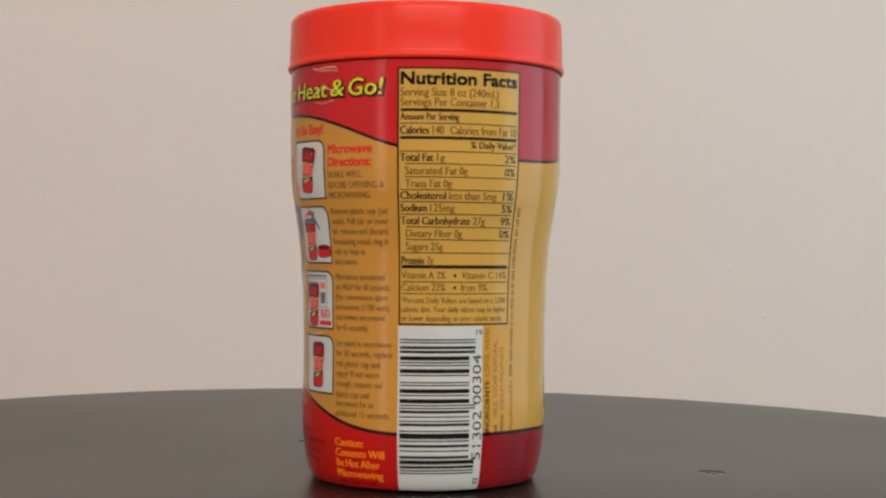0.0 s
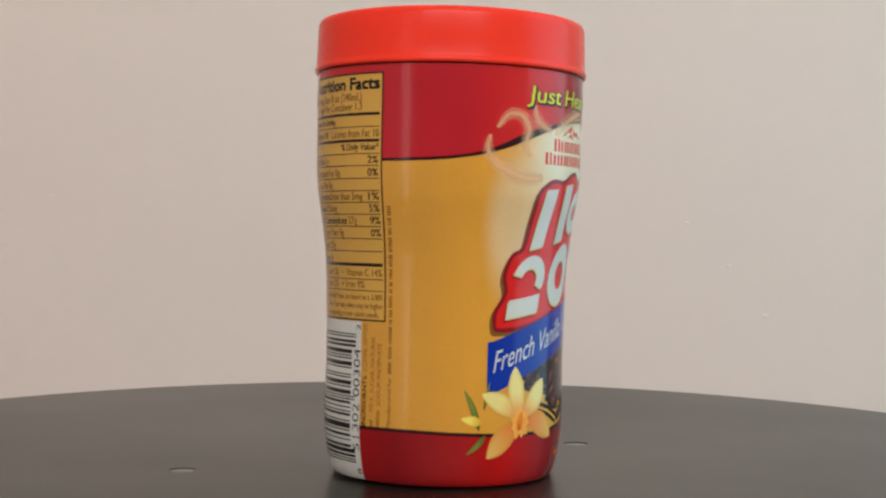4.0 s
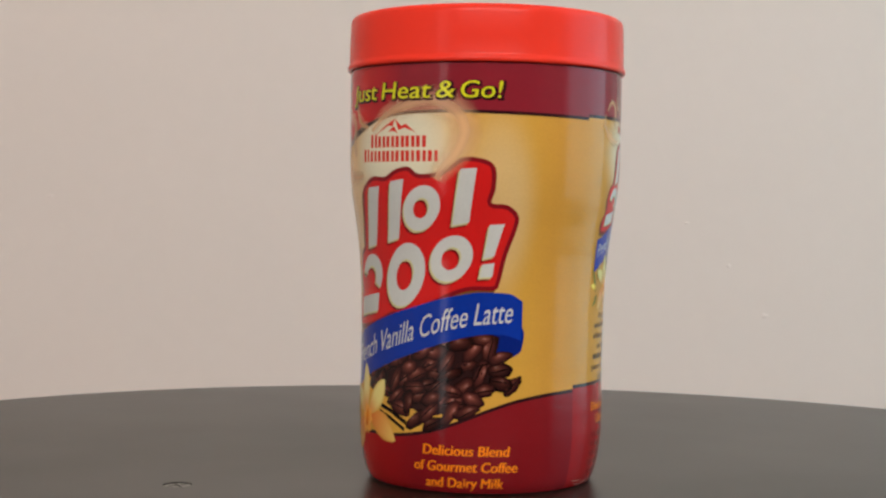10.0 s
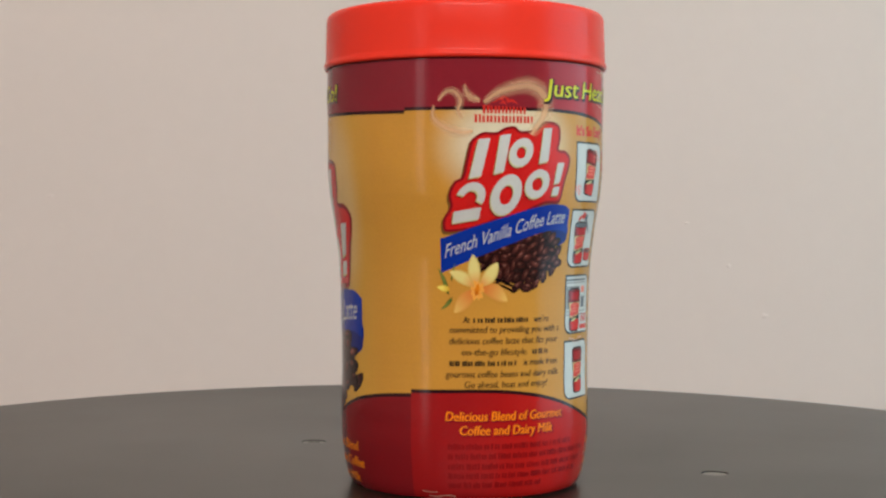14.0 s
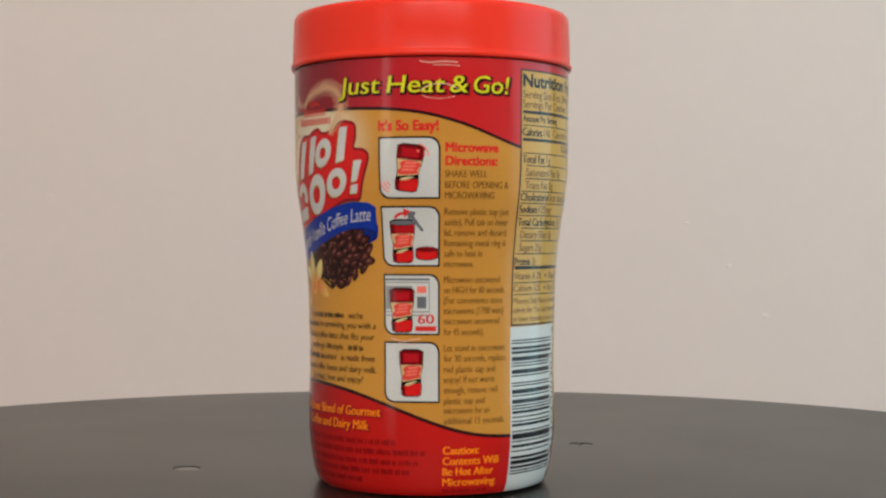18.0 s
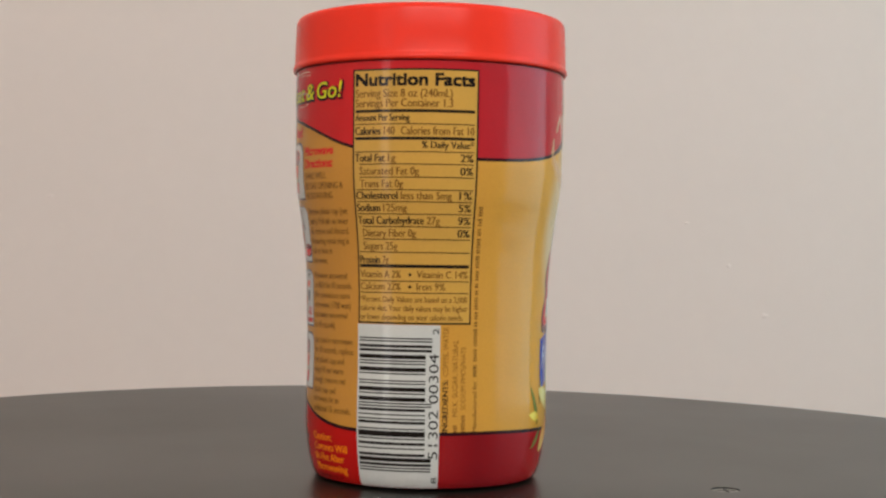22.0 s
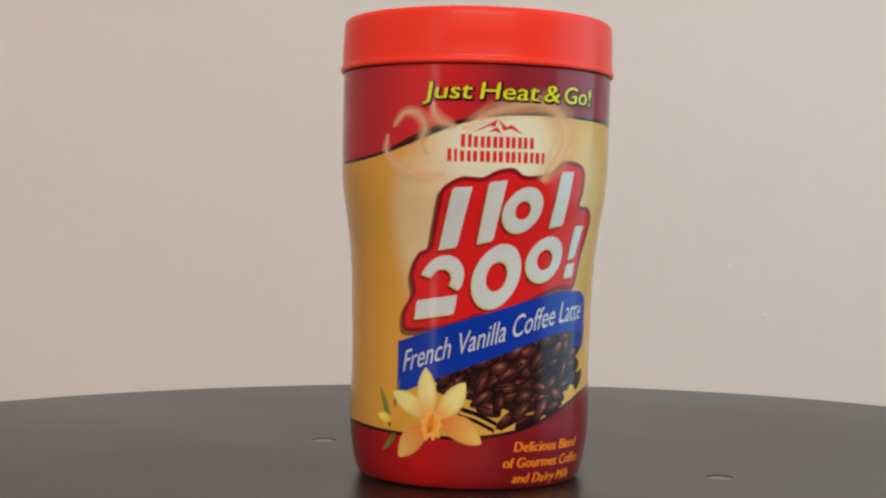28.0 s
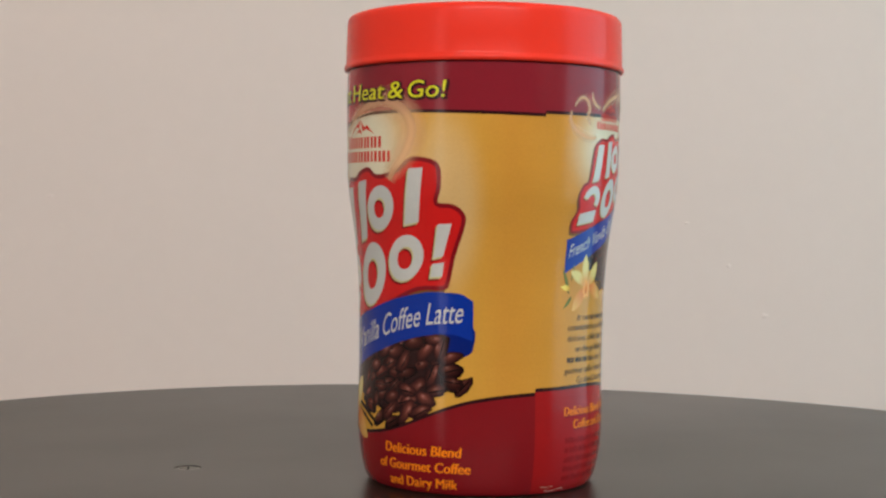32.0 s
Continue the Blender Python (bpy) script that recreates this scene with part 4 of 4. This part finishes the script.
tops = ((87.3, 72.4), (70.8, 56.2), (54.5, 39.7), (38.2, 23.4))
for i, (hi, lo) in enumerate(tops):
    a, b = 202.5, 226.9
    wrap("icon_border", [icon_outline(a, b, lo, hi)], M_BLACK, label, 3)
    wrap("icon_panel", [icon_outline(a + 0.75, b - 0.75, lo + 0.45, hi - 0.45, 2.3)], M_WHITE, label, 4)
    if i == 0:
        little_jar(label, 213.4, 74.7, 10.4, 0.13, True, 5.4)
        for r in (1.4, 2.2, 3.0):
            arc_bar(label, 217.2, 82.6, r, 0, 75, 0.16, M_SALMON)
            arc_bar(label, 208.2, 77.0, r, 190, 250, 0.16, M_SALMON)
    elif i == 1:
        little_jar(label, 211.4, 57.6, 9.6, 0.0, False, 5.3)
        low, top = ellipse(221.4, 58.5, 4.7, 0.8, 24), ellipse(221.4, 60.3, 4.7, 0.8, 24)
        wrap("loose_lid", [top[0:13] + low[12:24] + low[0:1]], M_EDGE, label, 5)
        wrap("loose_lid", [[(221.4 + (p - 221.4) * 0.9, 59.4 + (z - 59.4) * 0.86) for p, z in top[0:13] + low[12:24] + low[0:1]]], M_LOGO_RED, label, 6)
        wrap("loose_lid_top", [ellipse(221.4, 60.25, 4.1, 0.5, 24)], M_MAROON, label, 7)
        wrap("arrow_head", [[(212.0, 70.2), (215.0, 69.5), (212.4, 67.9)]], M_RED_INK, label, 6)
        arc_bar(label, 211.8, 66.8, 2.2, 60, 150, 0.35, M_RED_INK)
        wrap("pull_tab", [[(213.6, 69.6), (217.2, 69.3), (216.4, 68.2), (220.4, 64.9), (219.4, 64.6), (215.0, 67.7), (213.9, 67.3)]], M_DARK_GREY, label, 6)
    elif i == 2:
        wrap("microwave_front", [[(203.4, 45.2), (222.6, 45.2), (222.6, 52.6), (203.4, 52.6)]], M_GREY, label, 5)
        wrap("microwave_top", [[(203.4, 52.9), (222.6, 52.9), (222.6, 53.4), (203.4, 53.4)]], M_DARK_GREY, label, 5)
        wrap("microwave_body", [[(203.7, 45.5), (222.2, 45.5), (222.2, 52.3), (203.7, 52.3)]], M_WHITE, label, 5.5)
        wrap("microwave_window", [[(203.8, 46.0), (215.4, 46.0), (215.4, 51.6), (203.8, 51.6)]], M_GREY, label, 6)
        wrap("microwave_pad", [[(217.2, 46.2), (221.2, 46.2), (221.2, 49.0), (217.2, 49.0)]], M_DARK_GREY, label, 6)
        wrap("microwave_display", [[(217.2, 49.9), (221.2, 49.9), (221.2, 51.5), (217.2, 51.5)]], M_SALMON, label, 6)
        little_jar(label, 210.6, 40.9, 9.8, 0.0, True, 5.5, 7)
        text("60", 217.6, 224.4, 42.5, 2.3, M_RED_INK, label, 7, 0.0, 0.04)
        wrap("seconds_bar", [[(216.4, 40.7), (225.4, 40.7), (225.4, 41.9), (216.4, 41.9)]], M_RED_INK, label, 7)
        for z in (44.4, 54.0):
            wrap("microwave_line", [[(203.4, z), (222.6, z), (222.6, z + 0.22), (203.4, z + 0.22)]], M_DARK_GREY, label, 5)
    else:
        little_jar(label, 214.6, 25.5, 10.4, 0.0, True, 5.3)

# ---- nutrition panel
NL, NR = 260.7, 312.6
wrap("panel_border", [[(NL, 41.5), (NR, 41.5), (NR, 104.2), (NL, 104.2)]], M_BLACK, label, 3)
wrap("nutrition_panel", [[(NL + 0.75, 41.95), (NR - 0.75, 41.95), (NR - 0.75, 103.75), (NL + 0.75, 103.75)]], M_PANEL, label, 4, "gold nutrition table with black print")
A, B = 262.0, 311.0


def rule(z, h, a=A, b=B):
    strip("panel_rule", a, b, z - h / 2, z + h / 2, M_BLACK, label, 5)


text("Nutrition Facts", A + 0.2, B - 0.3, 100.1, 2.9, M_BLACK, label, 5, 0.0, 0.058)
text("Serving Size 8 oz (240mL)", A, 301.8, 97.2, 2.0, M_BROWN, label, 5)
text("Servings Per Container 1.3", A, 302.0, 94.8, 2.0, M_BROWN, label, 5)
rule(93.8, 0.75)
text("Amount Per Serving", A, 285.0, 91.4, 1.7, M_BLACK, label, 5, 0.0, 0.04)
rule(90.6, 0.25)
text("Calories", A, 273.2, 88.0, 2.0, M_BLACK, label, 5, 0.0, 0.045)
text("140", 274.6, 279.0, 88.0, 2.0, M_BROWN, label, 5)
text("Calories from Fat 10", 281.6, B - 0.2, 88.0, 2.0, M_BROWN, label, 5)
rule(87.1, 0.75)
text("% Daily Value*", 290.0, B - 0.2, 84.7, 1.7, M_BLACK, label, 5, 0.0, 0.04)
rows = [("Total Fat", 275.0, "1g", 279.5, "2%", 83.8, 80.8, 0), ("", 0, "Saturated Fat 0g", 288.9, "0%", 80.8, 77.6, 2), ("", 0, "Trans Fat 0g", 282.5, "", 77.6, 74.5, 2),
        ("Cholesterol", 280.2, "less than 5mg", 302.2, "1%", 74.5, 71.6, 0), ("Sodium", 272.6, "125mg", 284.0, "5%", 71.6, 68.6, 0),
        ("Total Carbohydrate", 290.9, "27g", 297.6, "9%", 68.6, 65.5, 0), ("", 0, "Dietary Fiber 0g", 287.7, "0%", 65.5, 62.4, 2),
        ("", 0, "Sugars 25g", 279.6, "", 62.4, 59.2, 2), ("Protein", 271.6, "7g", 275.6, "", 59.2, 55.8, 0)]
for bold, be, plain, pe, share, hi, lo, ind in rows:
    rule(hi, 0.25, A + ind if ind else A)
    z = lo + 0.62
    if bold:
        text(bold, A + ind, be, z, 1.9, M_BLACK, label, 5, 0.0, 0.045)
    text(plain, (be + 1.4) if bold else A + ind, pe, z, 1.9, M_BROWN, label, 5)
    if share:
        text(share, 305.4, B - 0.4, z, 1.9, M_BLACK, label, 5, 0.0, 0.04)
rule(55.8, 0.85)
text("Vitamin A 2%", A, 281.0, 52.9, 1.8, M_BROWN, label, 5)
text("Vitamin C 14%", 288.2, B - 0.4, 52.9, 1.8, M_BROWN, label, 5)
rule(52.1, 0.25)
text("Calcium 22%", A, 281.0, 49.9, 1.8, M_BROWN, label, 5)
text("Iron 9%", 288.2, 300.6, 49.9, 1.8, M_BROWN, label, 5)
for z in (53.7, 50.7):
    wrap("bullet", [ellipse(285.2, z, 0.7, 0.4, 12)], M_BLACK, label, 5)
rule(49.2, 0.25)
for s, z, e in (("*Percent Daily Values are based on a 2,000", 46.9, B - 0.4), ("calorie diet. Your daily values may be higher", 44.7, B), ("or lower depending on your calorie needs.", 42.5, B - 2)):
    text(s, A, e, z, 1.45, M_BROWN, label, 5)

# ---- bar code
strip("barcode_field", 260.5, 298.9, 0.75, 41.3, M_WHITE, label, 3, "white bar code field")
LEFT = ("0001101", "0011001", "0010011", "0111101", "0100011", "0110001", "0101111", "0111011", "0110111", "0001011")


def barcode():
    digits = [8, 5, 1, 3, 0, 2, 0, 0, 3, 0, 4, 2]
    bits, tall = "", []
    for k, chunk in enumerate(["101"] + [LEFT[d] for d in digits[:6]] + ["01010"] + ["".join("1" if c == "0" else "0" for c in LEFT[d]) for d in digits[6:]] + ["101"]):
        bits += chunk
        tall += [k in (0, 1, 7, 13, 14) or len(chunk) != 7] * len(chunk)
    z0, step = 4.9, 33.2 / len(bits)
    i = 0
    while i < len(bits):
        if bits[i] == "1":
            j = i
            while j < len(bits) and bits[j] == "1":
                j += 1
            e = 295.4 if tall[i] else 292.6
            strip("barcode_bar", 261.4, e, z0 + i * step, z0 + j * step, M_BLACK, label, 5)
            i = j
        else:
            i += 1


barcode()
text("51302", 8.2, 20.3, 298.3, 2.5, M_BLACK, label, 5, 0.0, 0.0, False)
text("00304", 22.0, 34.2, 298.3, 2.5, M_BLACK, label, 5, 0.0, 0.0, False)
text("8", 2.0, 3.6, 298.3, 1.6, M_BLACK, label, 5, 0.0, 0.0, False)
text("2", 39.0, 40.6, 298.3, 1.6, M_BLACK, label, 5, 0.0, 0.0, False)
text("INGREDIENTS:", 14.9, 27.8, 302.6, 1.45, M_BLACK, label, 3, 0.0, 0.045, False)
text("COFFEE, WATER", 28.8, 40.9, 302.6, 1.4, M_FAINT, label, 3, 0.0, 0.0, False)
text("MILK, SUGAR, NATURAL", 18.8, 37.8, 307.0, 1.4, M_FAINT, label, 3, 0.0, 0.0, False)
text("SODIUM PHOSPHATE", 20.4, 36.0, 310.7, 1.4, M_FAINT, label, 3, 0.0, 0.0, False)
bars("small_print", 14.9, 18.0, 306.8, 1.0, M_FAINT, label, 3, 51, False)
bars("small_print", 14.9, 19.6, 310.5, 1.0, M_FAINT, label, 3, 52, False)
text("Manufactured for", 14.9, 27.6, 316.0, 1.2, M_BROWN, label, 3, 0.0, 0.02, False)
bars("maker_line", 28.6, 72.0, 315.9, 1.0, M_BROWN, label, 3, 53, False)

# ---- creases in the shrunk film, their glints painted as pale strips; scuffs at the foot
def crease(points, w):
    polys = []
    pts = rounded(points + points[-2:0:-1], 5)[:5 * (len(points) - 1)]
    for a, b in zip(pts, pts[1:]):
        polys.append([(a[0], a[1] - w), (b[0], b[1] - w), (b[0], b[1] + w), (a[0], a[1] + w)])
    wrap("film_glint_scuff", polys, M_GLINT_SCUFF, label, 14, "pale strip on the film for crease glints and scuffs")


crease([(219, 97.9), (221, 99.0), (225, 99.7), (230, 99.6), (234, 98.4)], 0.10)
crease([(220, 97.0), (223, 96.4), (228, 96.3), (233, 96.9)], 0.06)
crease([(206, 38.9), (209, 38.5), (212, 38.2), (215, 38.6), (219, 38.9)], 0.11)
crease([(219, 105.2), (223, 104.8), (228, 105.1), (234, 104.9)], 0.12)
crease([(224, 104.2), (229, 104.3), (235, 104.0)], 0.07)
crease([(136, 1.5), (140, 1.2), (145, 1.6), (149, 1.3)], 0.10)
crease([(133, 2.6), (137, 2.3), (141, 2.5)], 0.06)
crease([(209, 37.9), (213, 37.5), (217, 37.8)], 0.07)

bpy.data.objects.remove(_font_ob)
bpy.data.curves.remove(_font)

# ---------------------------------------------------------------- turning
TURN = [(0.0, 0.00), (1.0, -17.51), (2.0, -35.03), (3.0, -52.27), (3.5, -60.78), (4.5, -77.71), (5.5, -94.64), (6.0, -103.20), (7.0, -120.53), (8.0, -138.03),
        (9.0, -155.60), (10.0, -172.94), (11.0, -190.30), (12.0, -207.65), (13.0, -225.10), (14.0, -242.26), (14.5, -250.92), (15.5, -268.30), (16.5,
        -285.67), (17.0, -294.41), (18.0, -311.87), (19.0, -329.33), (20.0, -346.50), (21.0, -363.70), (22.0, -381.10), (23.0, -398.59), (24.0, -415.93),
        (25.0, -433.15), (25.5, -441.76), (26.5, -458.98), (27.5, -476.20), (28.0, -484.93), (29.0, -502.27), (30.0, -519.38), (31.0, -536.59), (32.0,
        -553.96)]


def lean(a, b):
    """A slight tilt that turns with the plate."""
    return Matrix.Rotation(-b, 4, "X") @ Matrix.Rotation(a, 4, "Y")


def motions():
    stand = Matrix.Translation((-0.00756, 0.0, 0.0)) @ Matrix.Rotation(radians(-0.75), 4, "Z")
    walk(turntable, [(t, Matrix.Rotation(radians(d), 4, "Z") @ lean(0.00126, 0.00246)) for t, d in TURN])
    walk(jar, [(t, Matrix.Rotation(radians(d), 4, "Z") @ lean(-0.00334, 0.0137) @ stand) for t, d in TURN])


motions()
